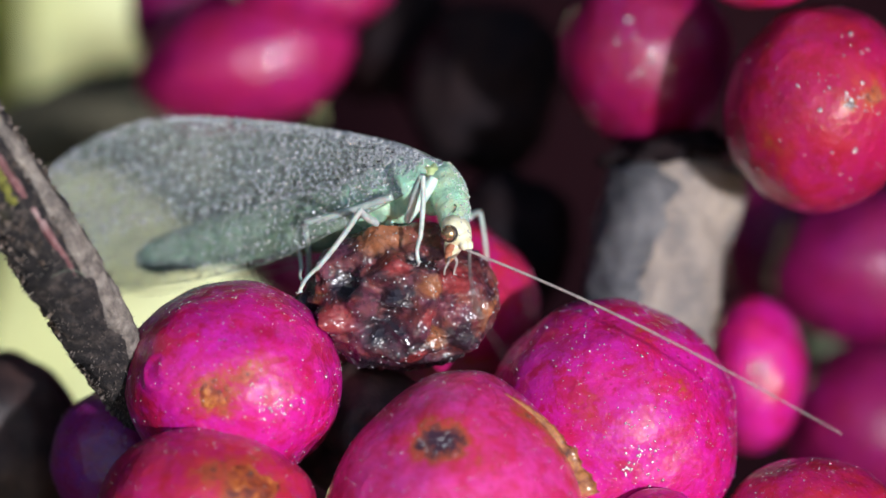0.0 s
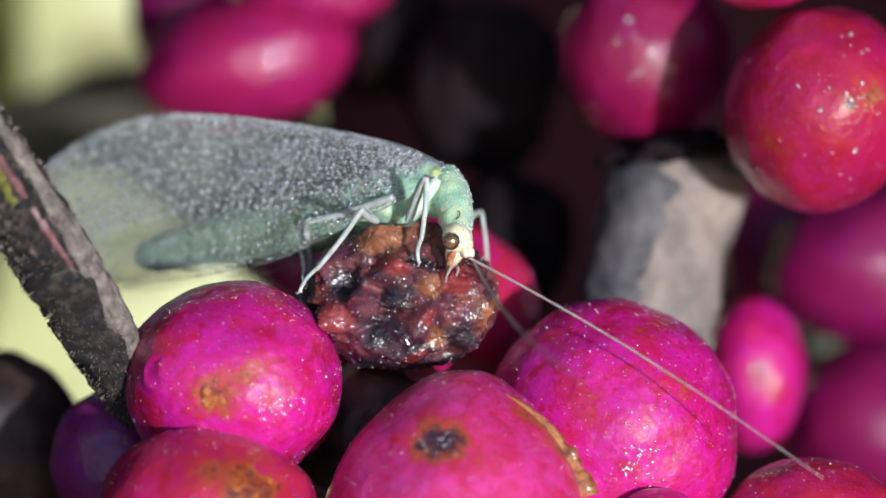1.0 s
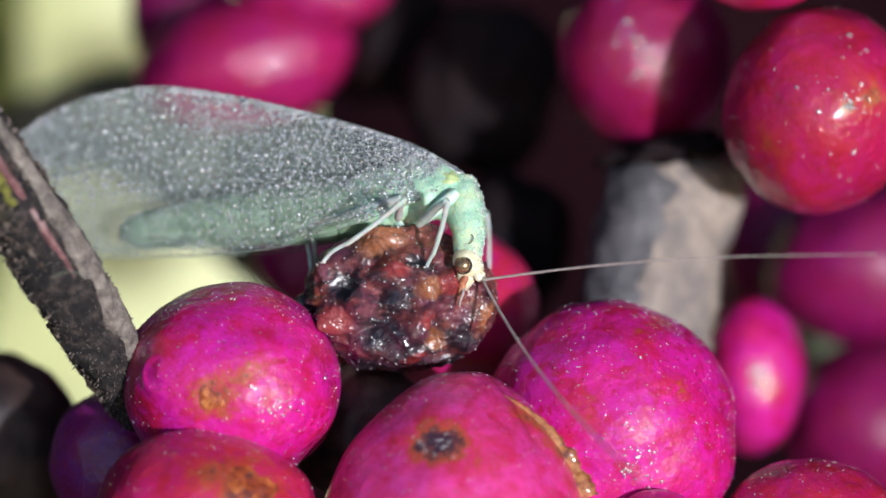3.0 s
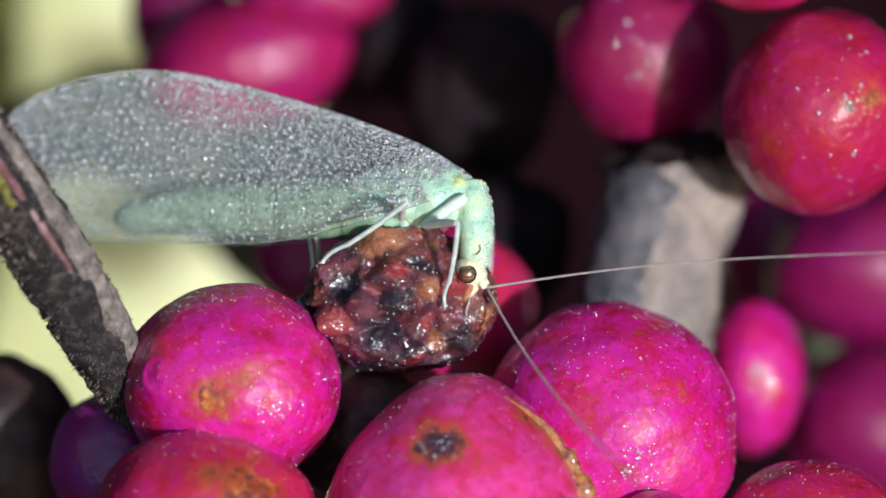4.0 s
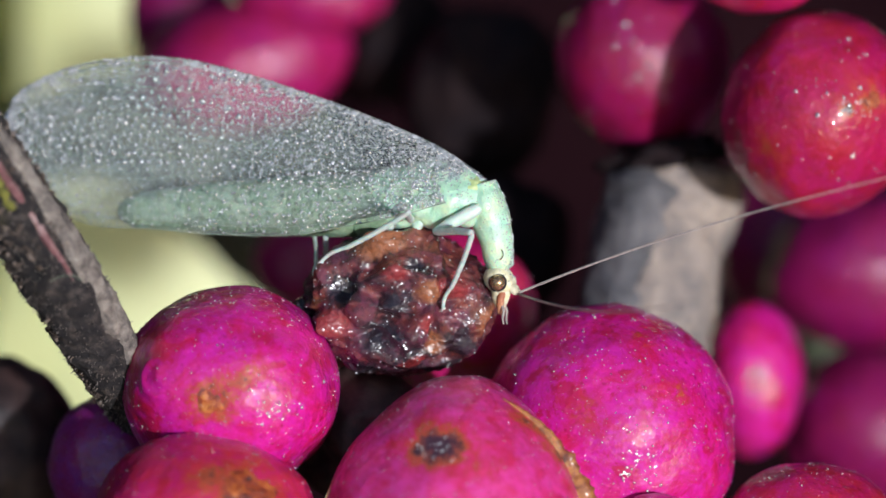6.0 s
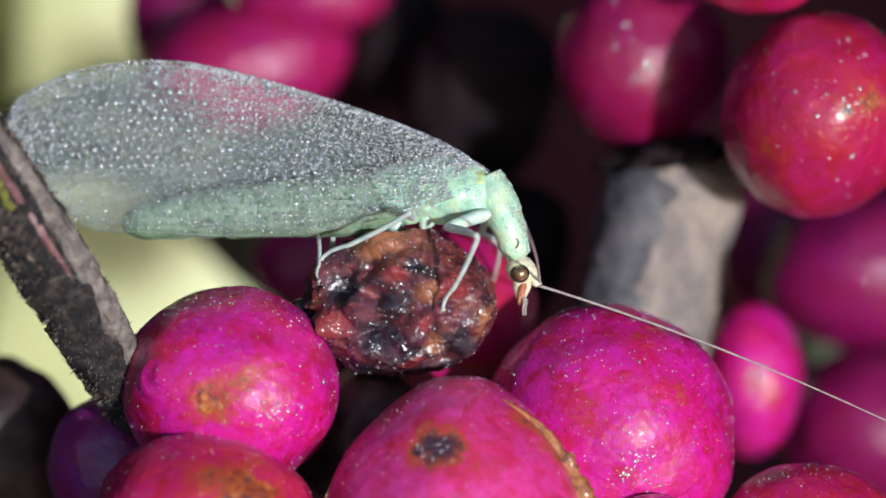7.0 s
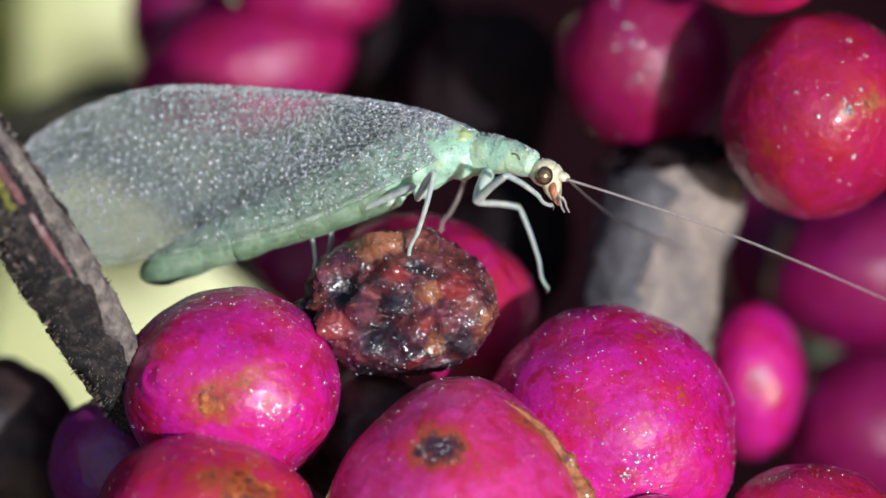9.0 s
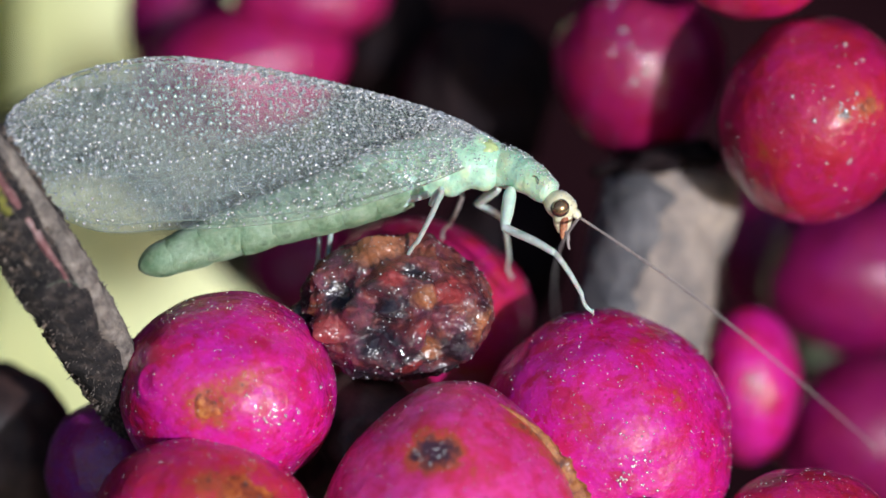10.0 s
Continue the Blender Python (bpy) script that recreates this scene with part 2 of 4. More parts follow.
LEAF = simple("yellow_green_leaf", (0.44, 0.46, 0.16), (0.68, 0.68, 0.36), 0.05, 0.5, 0.0)
# almost black, without gloss: deep shade put into the colour
WITHERED_SHADE = simple("withered_shade_skin", (0.007, 0.006, 0.008), (0.026, 0.015, 0.015), 0.4, 0.8, 0.0, Specular_IOR_Level=0.1)
# dry brown skin darkened to carry the shade low in the cluster
SHADE_BROWN = simple("shade_brown_dry_skin", (0.014, 0.008, 0.008), (0.070, 0.036, 0.030), 0.9, 0.6, 0.12)
# near-black maroon that stands in for the shade inside the shrub
SHRUB_SHADE = simple("painted_shrub_shade", (0.005, 0.0018, 0.0028), (0.017, 0.006, 0.008), 0.03, 0.95, 0.0, Specular_IOR_Level=0.0)
SOIL = simple("leaf_litter", (0.06, 0.045, 0.02), (0.14, 0.11, 0.05), 0.02, 0.9, 0.0)


def water():
    m = Mat("dew")
    m.put(Base_Color=(1, 1, 1), Roughness=0.04, IOR=1.33, Transmission_Weight=0.6,
          Coat_Weight=1.0, Coat_IOR=2.2, Coat_Roughness=0.24)
    return m.m


def fine_dew():
    m = Mat("fine_clear_dew")
    m.put(Base_Color=(1, 1, 1), Roughness=0.03, IOR=1.33, Transmission_Weight=0.80, Coat_Weight=1.0, Coat_IOR=3.4, Coat_Roughness=0.26)
    return m.m


def clear_bead():
    m = Mat("clear_bead")
    m.put(Base_Color=(0.97, 0.99, 0.99), Roughness=0.03, IOR=1.33, Transmission_Weight=0.86, Coat_Weight=1.0, Coat_IOR=3.2, Coat_Roughness=0.26)
    return m.m


def membrane():
    m = Mat("wing_membrane")
    m.put(Base_Color=m.ramp(m.noise(3, 4), (0.3, (0.62, 0.78, 0.71)), (0.7, (0.80, 0.88, 0.85))), Roughness=0.22,
          Specular_IOR_Level=0.6)
    m.bump(m.noise(7, 3), 0.6, 0.03)
    clear = m.node("ShaderNodeBsdfTransparent")
    mixer = m.node("ShaderNodeMixShader")
    m.link(m.ramp(m.noise(4.5, 5, 0.7), (0.36, 0.025), (0.66, 0.14)), mixer.inputs[0])
    m.link(clear.outputs[0], mixer.inputs[1])
    m.link(m.b.outputs[0], mixer.inputs[2])
    m.link(mixer.outputs[0], m.out.inputs[0])
    return m.m


DEW, CLEAR, BEAD, MEMBRANE = water(), fine_dew(), clear_bead(), membrane()


# ---- shapes ----
def ink(x, y, depth=0.0):
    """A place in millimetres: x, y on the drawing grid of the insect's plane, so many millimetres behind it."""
    k = UNIT * (REACH + depth) / REACH
    return Vector(((x - 784) * k, depth, (441 - y) * k))


def mesh_of(name, verts, faces, material, smooth=True):
    me = bpy.data.meshes.new(name)
    me.from_pydata([tuple(c * MM for c in v) for v in verts], [], faces)
    me.polygons.foreach_set("use_smooth", [smooth] * len(me.polygons))
    me.materials.append(material)
    me.update()
    return me


def stained(mesh, values):
    """Keeps how far each vertex is stained."""
    mesh.attributes.new("stain", "FLOAT", "POINT").data.foreach_set("value", values)
    return mesh


def part(name, mesh, parent=None, label="", kind=""):
    ob = new(name, mesh)
    ob.parent = parent
    return tagged(ob, label, kind=kind)


def tube(path, radii, ring=10, flat=1.0, caps=True, wobble=0.0, seed=0):
    """Verts and faces of a round limb along a path of Vectors."""
    path = [Vector(p) for p in path]
    verts, faces = [], []
    up = Vector((0.05, 1.0, 0.08)).normalized()
    n = len(path)
    for i, p in enumerate(path):
        d = (path[min(i + 1, n - 1)] - path[max(i - 1, 0)]).normalized()
        side = d.cross(up)
        if side.length < 1e-4:
            side = d.cross(Vector((1, 0, 0)))
        side.normalize()
        other = side.cross(d)
        r = radii[i] if hasattr(radii, "__len__") else radii
        for k in range(ring):
            a = 2 * math.pi * k / ring
            w = 1.0
            if wobble:
                w += wobble * noise.noise(Vector((p.x * 1.3 + math.cos(a) * 1.4 + seed, p.y * 1.3 + math.sin(a) * 1.4, p.z * 1.3)))
                q = p + (side * math.cos(a) + other * math.sin(a)) * r
                w += 0.5 * wobble * noise.noise(q * 3.2) + 0.25 * wobble * noise.noise(q * 8.5)
            verts.append(p + (side * math.cos(a) + other * math.sin(a) * flat) * r * w)
    for i in range(n - 1):
        for k in range(ring):
            a, b = i * ring + k, i * ring + (k + 1) % ring
            faces.append((a, a + ring, b + ring, b))
    if caps:
        faces.append(tuple(range(ring)))
        faces.append(tuple((n - 1) * ring + k for k in range(ring - 1, -1, -1)))
    return verts, faces


def join(*shapes):
    verts, faces = [], []
    for v, f in shapes:
        o = len(verts)
        verts += list(v)
        faces += [tuple(i + o for i in q) for q in f]
    return verts, faces


BALL = {}


def ball(level):
    """A unit sphere's verts and faces."""
    if level not in BALL:
        bm = bmesh.new()
        bmesh.ops.create_icosphere(bm, subdivisions=level, radius=1.0)
        BALL[level] = ([v.co.copy() for v in bm.verts], [tuple(v.index for v in f.verts) for f in bm.faces])
        bm.free()
    return BALL[level]


def blob(centre, radii, level=4, turn=None, lump=0.0, size=1.0, seed=0.0):
    verts, faces = ball(level)
    turn = turn or Matrix.Identity(3)
    res = []
    for v in verts:
        k = 1.0 + (lump * noise.noise(v * size + Vector((seed, seed * 0.7, -seed))) if lump else 0.0)
        res.append(Vector(centre) + turn @ Vector((v.x * radii[0] * k, v.y * radii[1] * k, v.z * radii[2] * k)))
    return res, faces


def smoothed(path, steps=6):
    """A rounder line through the given points."""
    path = [Vector(p) for p in path]
    res = []
    for i in range(len(path) - 1):
        a, b, c, d = path[max(i - 1, 0)], path[i], path[i + 1], path[min(i + 2, len(path) - 1)]
        for k in range(steps):
            u = k / steps
            res.append(0.5 * (2 * b + (c - a) * u + (2 * a - 5 * b + 4 * c - d) * u * u + (3 * b - a - 3 * c + d) * u ** 3))
    res.append(path[-1])
    return res


def drops_on(places, sizes, level=1, flat=0.75):
    """Dew: a small ball half sunk at each (place, normal)."""
    shapes = []
    for (p, n), r in zip(places, sizes):
        turn = Vector(n).to_track_quat("Z", "Y").to_matrix()
        shapes.append(blob(Vector(p) + Vector(n) * r * 0.45, (r, r, r * flat), level, turn))
    return join(*shapes)


# ---- large structure ----
def sheet(name, corners, material, label, category):
    ob = new(name, mesh_of(name, corners, [tuple(range(len(corners)))], material))
    return tagged(ob, label, category, kind="structure")


sheet("ground", [(-400000, -400000, -420), (400000, -400000, -420), (400000, 400000, -420), (-400000, 400000, -420)],
      SOIL, "brown leaf litter and dry grass under the shrub", "ground")


# A plain sheet; the darkness of the shrub is in its colour.
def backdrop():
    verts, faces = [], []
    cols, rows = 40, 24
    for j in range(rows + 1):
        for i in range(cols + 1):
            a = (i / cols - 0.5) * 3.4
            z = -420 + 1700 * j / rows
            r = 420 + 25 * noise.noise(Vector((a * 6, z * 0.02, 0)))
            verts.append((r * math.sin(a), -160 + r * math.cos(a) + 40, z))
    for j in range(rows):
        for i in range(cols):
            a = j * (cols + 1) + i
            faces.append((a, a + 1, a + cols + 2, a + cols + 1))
    ob = new("backdrop", mesh_of("backdrop", verts, faces, SHRUB_SHADE))
    tagged(ob, "backdrop sheet coloured near-black for the shade inside the shrub", "backdrop", kind="structure")


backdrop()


# ---- berries ----
def berry(centre, depth, rx, rz, skin, label, name="berry", ry=None, tilt=0, lump=0.06, seed=1.0, dew=0, scars=(), seam=(), pinch=0.0, level=5,
          glints=(), folds=(), group="cluster of beautyberries"):
    """A berry round (x, y) of the grid; scars: (side, up, size, depth, darkness) on its face, in shares of its radius."""
    c = ink(*centre, depth)
    k = UNIT * (REACH + depth) / REACH
    rad = Vector((rx * k, (ry or (rx + rz) / 2) * k, rz * k))
    turn = Matrix.Rotation(radians(-tilt), 3, "Y")
    dents = [(Vector((s, -math.sqrt(max(0.02, 1 - s * s - u * u)), u)), w, d) for s, u, w, d, _ in scars]

    def skin_at(v):
        h = 1.0 + lump * noise.noise(v * 1.1 + Vector((seed, seed * 1.7, -seed)))
        h += lump * 0.5 * noise.noise(v * 2.6 + Vector((-seed, seed, seed * 2.2)))
        for n, w, d in dents:
            q = (v - n).length / w
            h -= d * math.exp(-q * q) * (1 + 0.6 * noise.noise(v * 9))
        for side, up, bend, wide, high in folds:
            # a raised crescent of skin
            n = Vector((side, -math.sqrt(1 - side * side - up * up), up))
            q = ((v - n).length - bend) / wide
            h += high * math.exp(-q * q) * max(0.0, min(1.0, 0.5 + (n.x - v.x) / bend))
        slim = 1 - pinch * max(0.0, v.z)
        return turn @ Vector((v.x * rad.x * slim, v.y * rad.y * slim, v.z * rad.z)) * h

    dew = int(dew * 1.6)
    verts, faces = ball(level)
    stains = [sum(mark[4] * math.exp(-((v - n).length / w * 0.9) ** 2) for (n, w, d), mark in zip(dents, scars)) for v in verts]
    ob = new(name, stained(mesh_of(name, [skin_at(v) for v in verts], faces, skin), stains))
    ob.location = c * MM
    tagged(ob, label, "berry", group)
    for n, w, d in [mark for mark, s in zip(dents, scars) if mark[2] >= 0.02 and s[4] < 0.7]:
        # a dried patch that lies just over the skin
        pv, pf = [], []
        side = n.cross(Vector((0.2, 0.1, 1))).normalized()
        up = side.cross(n)
        rings, ring = 6, 22
        pv.append(skin_at(n) * 1.004)
        for i in range(1, rings + 1):
            for j in range(ring):
                a = 2 * math.pi * j / ring
                r = w * 0.5 * i / rings * (1 + 0.5 * noise.noise(Vector((math.cos(a) * 1.6 + seed, math.sin(a) * 1.6, w * 9))))
                v = (n + side * math.cos(a) * r + up * math.sin(a) * r).normalized()
                pv.append(skin_at(v) * (1.006 if i < rings else 0.996))
        for j in range(ring):
            pf.append((0, 1 + (j + 1) % ring, 1 + j))
        for i in range(rings - 1):
            for j in range(ring):
                a, b = 1 + i * ring + j, 1 + i * ring + (j + 1) % ring
                pf.append((a, b, b + ring, a + ring))
        part("calyx_scar", mesh_of("calyx_scar", pv, pf, SCAR), ob, "rough brown dried scar")
    if seam:
        # a split down the skin, along (side, up) shares of the radius
        line = [skin_at(Vector((s, -math.sqrt(max(0.0, 1 - s * s - u * u)), u)).normalized()) * 0.985 for s, u in seam]
        line = smoothed(line, 8)
        n = len(line)
        rr = [0.07 + 0.38 * (i / n) ** 1.2 * (1 + 0.5 * noise.noise(Vector((i * 0.5, 3, 1)))) for i in range(n)]
        part("seam", mesh_of("seam", *tube(line, rr, 14, 0.42, wobble=0.5, seed=4), SEAM), ob, "orange brown split seam")
    if dew:
        rng = random.Random(int(seed * 100))
        places, sizes = [], []
        for _ in range(dew):
            v = Vector((rng.gauss(0, 1), -abs(rng.gauss(0, 1)), rng.gauss(0.25, 1))).normalized()
            p = skin_at(v)
            places.append((p, p.normalized()))
            sizes.append(rng.choice((0.007, 0.009, 0.011, 0.014, 0.020)) * rng.uniform(0.7, 1.2))
        for (n, w, d), mark in zip(dents, scars):
            # beads on a blackened scar
            for _ in range(34 if mark[4] > 0.8 else 0):
                v = (n + Vector((rng.gauss(0.06, 0.11), 0, rng.gauss(0.02, 0.07)))).normalized()
                places.append((skin_at(v), v))
                sizes.append(rng.uniform(0.014, 0.030))
        part("dew", mesh_of("dew", *drops_on(places, sizes), DEW), ob, "tiny clear dew drops", "stuff")
    for n_side, n_up, spread, count, size in glints:
        # larger clear beads, mostly added at the sun's highlight to imitate its glints
        rng = random.Random(int(seed * 50) + count)
        places, sizes = [], []
        for _ in range(count):
            a, b = rng.gauss(n_side, spread), rng.gauss(n_up, spread)
            v = Vector((a, -math.sqrt(max(0.05, 1 - a * a - b * b)), b)).normalized()
            p = skin_at(v)
            places.append((p, p.normalized()))
            sizes.append(size * rng.choice((0.5, 0.6, 0.8, 1.0, 1.3)))
        part("bead_dew", mesh_of("bead_dew", *drops_on(places, sizes, 2, 0.6), CLEAR), ob, "clear water beads", "stuff")
    return ob


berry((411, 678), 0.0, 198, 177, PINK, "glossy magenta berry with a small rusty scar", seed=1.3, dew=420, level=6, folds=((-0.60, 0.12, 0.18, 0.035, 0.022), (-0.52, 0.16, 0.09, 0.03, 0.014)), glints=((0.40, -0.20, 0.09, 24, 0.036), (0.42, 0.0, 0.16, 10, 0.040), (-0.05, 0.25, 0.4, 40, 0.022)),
      # the last two marks redden the rim where the light falls off
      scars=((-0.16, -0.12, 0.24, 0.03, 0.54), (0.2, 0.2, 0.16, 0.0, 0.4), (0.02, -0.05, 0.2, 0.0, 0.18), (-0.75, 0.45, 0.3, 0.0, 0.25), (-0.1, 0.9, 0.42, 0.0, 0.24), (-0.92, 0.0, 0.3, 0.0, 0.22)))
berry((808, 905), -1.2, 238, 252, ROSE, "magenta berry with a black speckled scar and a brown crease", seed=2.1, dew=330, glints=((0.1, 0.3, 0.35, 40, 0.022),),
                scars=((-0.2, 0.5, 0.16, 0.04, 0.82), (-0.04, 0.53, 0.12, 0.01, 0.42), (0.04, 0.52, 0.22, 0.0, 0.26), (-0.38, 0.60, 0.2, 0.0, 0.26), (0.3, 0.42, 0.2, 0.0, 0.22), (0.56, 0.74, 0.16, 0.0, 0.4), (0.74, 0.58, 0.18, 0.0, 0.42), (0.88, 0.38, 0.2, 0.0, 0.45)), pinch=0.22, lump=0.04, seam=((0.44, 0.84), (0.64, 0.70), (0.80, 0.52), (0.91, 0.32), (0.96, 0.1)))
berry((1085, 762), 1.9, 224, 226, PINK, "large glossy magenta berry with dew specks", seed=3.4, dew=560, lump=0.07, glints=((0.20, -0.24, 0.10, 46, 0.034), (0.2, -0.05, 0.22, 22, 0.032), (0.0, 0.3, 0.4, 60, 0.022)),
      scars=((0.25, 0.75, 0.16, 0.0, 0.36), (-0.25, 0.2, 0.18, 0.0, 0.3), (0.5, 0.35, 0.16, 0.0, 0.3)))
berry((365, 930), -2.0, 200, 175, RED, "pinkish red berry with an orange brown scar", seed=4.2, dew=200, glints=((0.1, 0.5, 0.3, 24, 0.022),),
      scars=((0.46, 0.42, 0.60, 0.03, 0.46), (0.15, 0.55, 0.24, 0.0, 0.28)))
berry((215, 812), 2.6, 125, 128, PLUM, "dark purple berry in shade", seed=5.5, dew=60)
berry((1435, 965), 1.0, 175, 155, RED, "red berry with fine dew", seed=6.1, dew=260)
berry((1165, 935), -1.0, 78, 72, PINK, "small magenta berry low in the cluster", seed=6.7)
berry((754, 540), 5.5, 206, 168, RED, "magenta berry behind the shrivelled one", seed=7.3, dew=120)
berry((562, 458), 15.0, 112, 90, SHADED_MAROON, "magenta berry deep in the cluster, skin darkened for shade", seed=8.2)
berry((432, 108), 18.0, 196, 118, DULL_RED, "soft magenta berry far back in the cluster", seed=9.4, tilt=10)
berry((325, 10), 20.5, 96, 120, SHADED_WINE, "dark wine-red berry behind the others", seed=9.9)
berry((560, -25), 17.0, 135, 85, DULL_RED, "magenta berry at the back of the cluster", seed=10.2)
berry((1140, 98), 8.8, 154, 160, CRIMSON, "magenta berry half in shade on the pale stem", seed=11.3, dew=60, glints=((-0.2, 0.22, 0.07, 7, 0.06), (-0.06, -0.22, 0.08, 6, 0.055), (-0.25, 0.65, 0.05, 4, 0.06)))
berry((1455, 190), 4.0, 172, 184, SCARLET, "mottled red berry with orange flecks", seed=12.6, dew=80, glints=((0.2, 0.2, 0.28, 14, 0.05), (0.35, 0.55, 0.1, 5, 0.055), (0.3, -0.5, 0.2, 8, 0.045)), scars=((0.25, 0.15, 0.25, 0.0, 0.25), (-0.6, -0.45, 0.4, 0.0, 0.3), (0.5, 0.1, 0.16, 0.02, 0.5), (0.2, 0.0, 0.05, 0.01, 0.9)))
berry((1545, 470), 16.0, 190, 142, SHADED_MAGENTA, "magenta berry in the back row", seed=13.1)
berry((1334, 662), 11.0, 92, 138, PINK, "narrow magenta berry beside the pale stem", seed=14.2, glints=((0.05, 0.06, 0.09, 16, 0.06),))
berry((1550, 745), 15.0, 165, 140, SHADED_MAGENTA, "magenta berry in the back row, skin darkened for shade", seed=15.7)
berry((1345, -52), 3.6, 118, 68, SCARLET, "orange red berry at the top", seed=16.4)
berry((1385, 430), 19.0, 118, 130, SHADED_WINE, "berry in deep shade, skin darkened to wine-red for it", seed=17.4)
berry((15, 790), 6.0, 128, 175, SHADE_BROWN, "dry berry in shade, darkened for it in its colour", seed=18.2, lump=0.15)
berry((648, 765), 1.8, 128, 112, SHADE_BROWN, "dry withered berry, darkened for the shade under the shrivelled one", seed=19.2, lump=0.25)

# dark shapes added to fill the shaded gap behind the insect
berry((865, 150), 16.0, 135, 165, WITHERED_SHADE, "withered berry coloured near-black for the deep shade", seed=20.3, lump=0.2)
berry((700, 60), 19.0, 115, 130, WITHERED_SHADE, "withered berry coloured dark brown for the deep shade", seed=21.7, lump=0.2)
berry((900, 430), 13.0, 120, 130, WITHERED_SHADE, "withered berry low down, coloured dark for the shade", seed=22.1, lump=0.2)


# knobs and hollows of the shrivelled berry: side, up, width, height, in shares of its radius
KNOBS = ((-0.22, 0.80, 0.24, 0.14), (0.24, 0.80, 0.20, 0.10), (-0.04, 0.42, 0.17, 0.10), (-0.72, 0.44, 0.24, 0.10), (-0.42, 0.02, 0.17, 0.15),
         (-0.66, -0.32, 0.18, 0.15), (0.10, -0.66, 0.20, 0.15), (0.20, -0.28, 0.17, 0.13), (0.28, 0.22, 0.18, 0.10), (0.58, -0.52, 0.22, 0.09),
         (0.80, -0.12, 0.20, 0.14), (0.62, 0.30, 0.18, 0.07), (-0.34, -0.74, 0.22, 0.10))
HOLLOWS = ((-0.56, 0.22, 0.20, 0.16), (-0.12, 0.14, 0.15, 0.15), (-0.10, -0.20, 0.16, 0.18), (-0.22, -0.48, 0.15, 0.15), (0.13, 0.52, 0.13, 0.12),
           (0.37, -0.30, 0.12, 0.17), (0.45, 0.02, 0.13, 0.10), (0.36, -0.72, 0.12, 0.12), (-0.30, 0.52, 0.12, 0.08))
PATCHES = {"rust": ((-0.20, 0.80, 0.28), (0.84, -0.20, 0.20), (0.36, -0.52, 0.12), (0.30, 0.15, 0.14), (-0.85, 0.0, 0.12)),
           "ruddy": ((-0.04, 0.44, 0.16), (-0.64, -0.26, 0.20), (0.55, 0.24, 0.20), (0.30, -0.26, 0.12), (0.15, -0.75, 0.15)),
           # near-black spots over hollows and underside: shade put into the skin colour
           "pit_shade": ((-0.58, 0.22, 0.24), (-0.10, -0.02, 0.24), (-0.16, -0.45, 0.22), (0.14, 0.52, 0.14), (0.58, -0.50, 0.22), (-0.40, -0.85, 0.3), (0.5, -0.95, 0.3))}


def facing(side, up):
    return Vector((side, -math.sqrt(max(0.02, 1 - side * side - up * up)), up)).normalized()


def shrivelled_berry():
    c = ink(711, 527, 0.9)
    verts, faces = ball(7)
    rad = (182 * UNIT, 155 * UNIT, 138 * UNIT)
    marks = [(facing(a, b), w, h) for a, b, w, h in KNOBS] + [(facing(a, b), w, -h) for a, b, w, h in HOLLOWS]
    res = []
    for v in verts:
        w = v + Vector((noise.noise(v * 2.2), noise.noise(v * 2.2 + Vector((5, 1, 2))), noise.noise(v * 2.2 + Vector((1, 7, 3))))) * 0.24
        fold = 1 - math.sqrt(noise.noise(w * 3.2 + Vector((3.1, 0.4, 1.2))) ** 2 + 0.006) * 2
        fine = 1 - math.sqrt(noise.noise(w * 6.0 + Vector((0.3, 5.4, 2.2))) ** 2 + 0.01) * 2
        h = 0.90 + 0.055 * fold + 0.022 * fine + 0.016 * noise.noise(v * 13) + 0.008 * noise.noise(v * 27)
        for n, size, high in marks:
            q = (w - n).length / size
            if q < 2.5:
                h += 1.45 * high * math.exp(-q * q)
        res.append(Vector((v.x * rad[0], v.y * rad[1], v.z * rad[2])) * h)
    me = mesh_of("shrivelled_berry", res, faces, DEAD)
    for title, spots in PATCHES.items():
        spots = [(facing(a, b), w) for a, b, w in spots]
        me.attributes.new(title, "FLOAT", "POINT").data.foreach_set(
            "value", [max(math.exp(-((v - n).length / w) ** 2) for n, w in spots) for v in verts])
    ob = new("shrivelled_berry", me)
    ob.location = c * MM
    tagged(ob, "dry wrinkled dark brown berry under the insect", "berry", "cluster of beautyberries")
    rng = random.Random(5)
    pick = [i for i in range(len(res)) if verts[i].y < 0.25]
    places, sizes = [], []
    for _ in range(600):
        i = rng.choice(pick)
        places.append((res[i], res[i].normalized()))
        sizes.append(rng.choice((0.012, 0.016, 0.020, 0.028)))
    part("dew", mesh_of("dew", *drops_on(places, sizes), DEW), ob, "tiny clear dew drops", "stuff")


shrivelled_berry()


def dried_stalk():
    """The withered stump at the side of the shrivelled berry."""
    a = ink(600, 525, 1.0)
    line = smoothed([ink(p[0], p[1], 1.0 - k * 0.12) - a for k, p in enumerate(((600, 525), (570, 535), (545, 545), (522, 556)))], 8)
    v, f = tube(line, np.linspace(0.55, 0.22, len(line)), 20, wobble=0.5, seed=6)
    ob = new("dried_stalk", mesh_of("dried_stalk", v, f, DEAD))
    ob.location = a * MM
    tagged(ob, "dark brown dried berry stalk beside the shrivelled berry", "stalk")


dried_stalk()


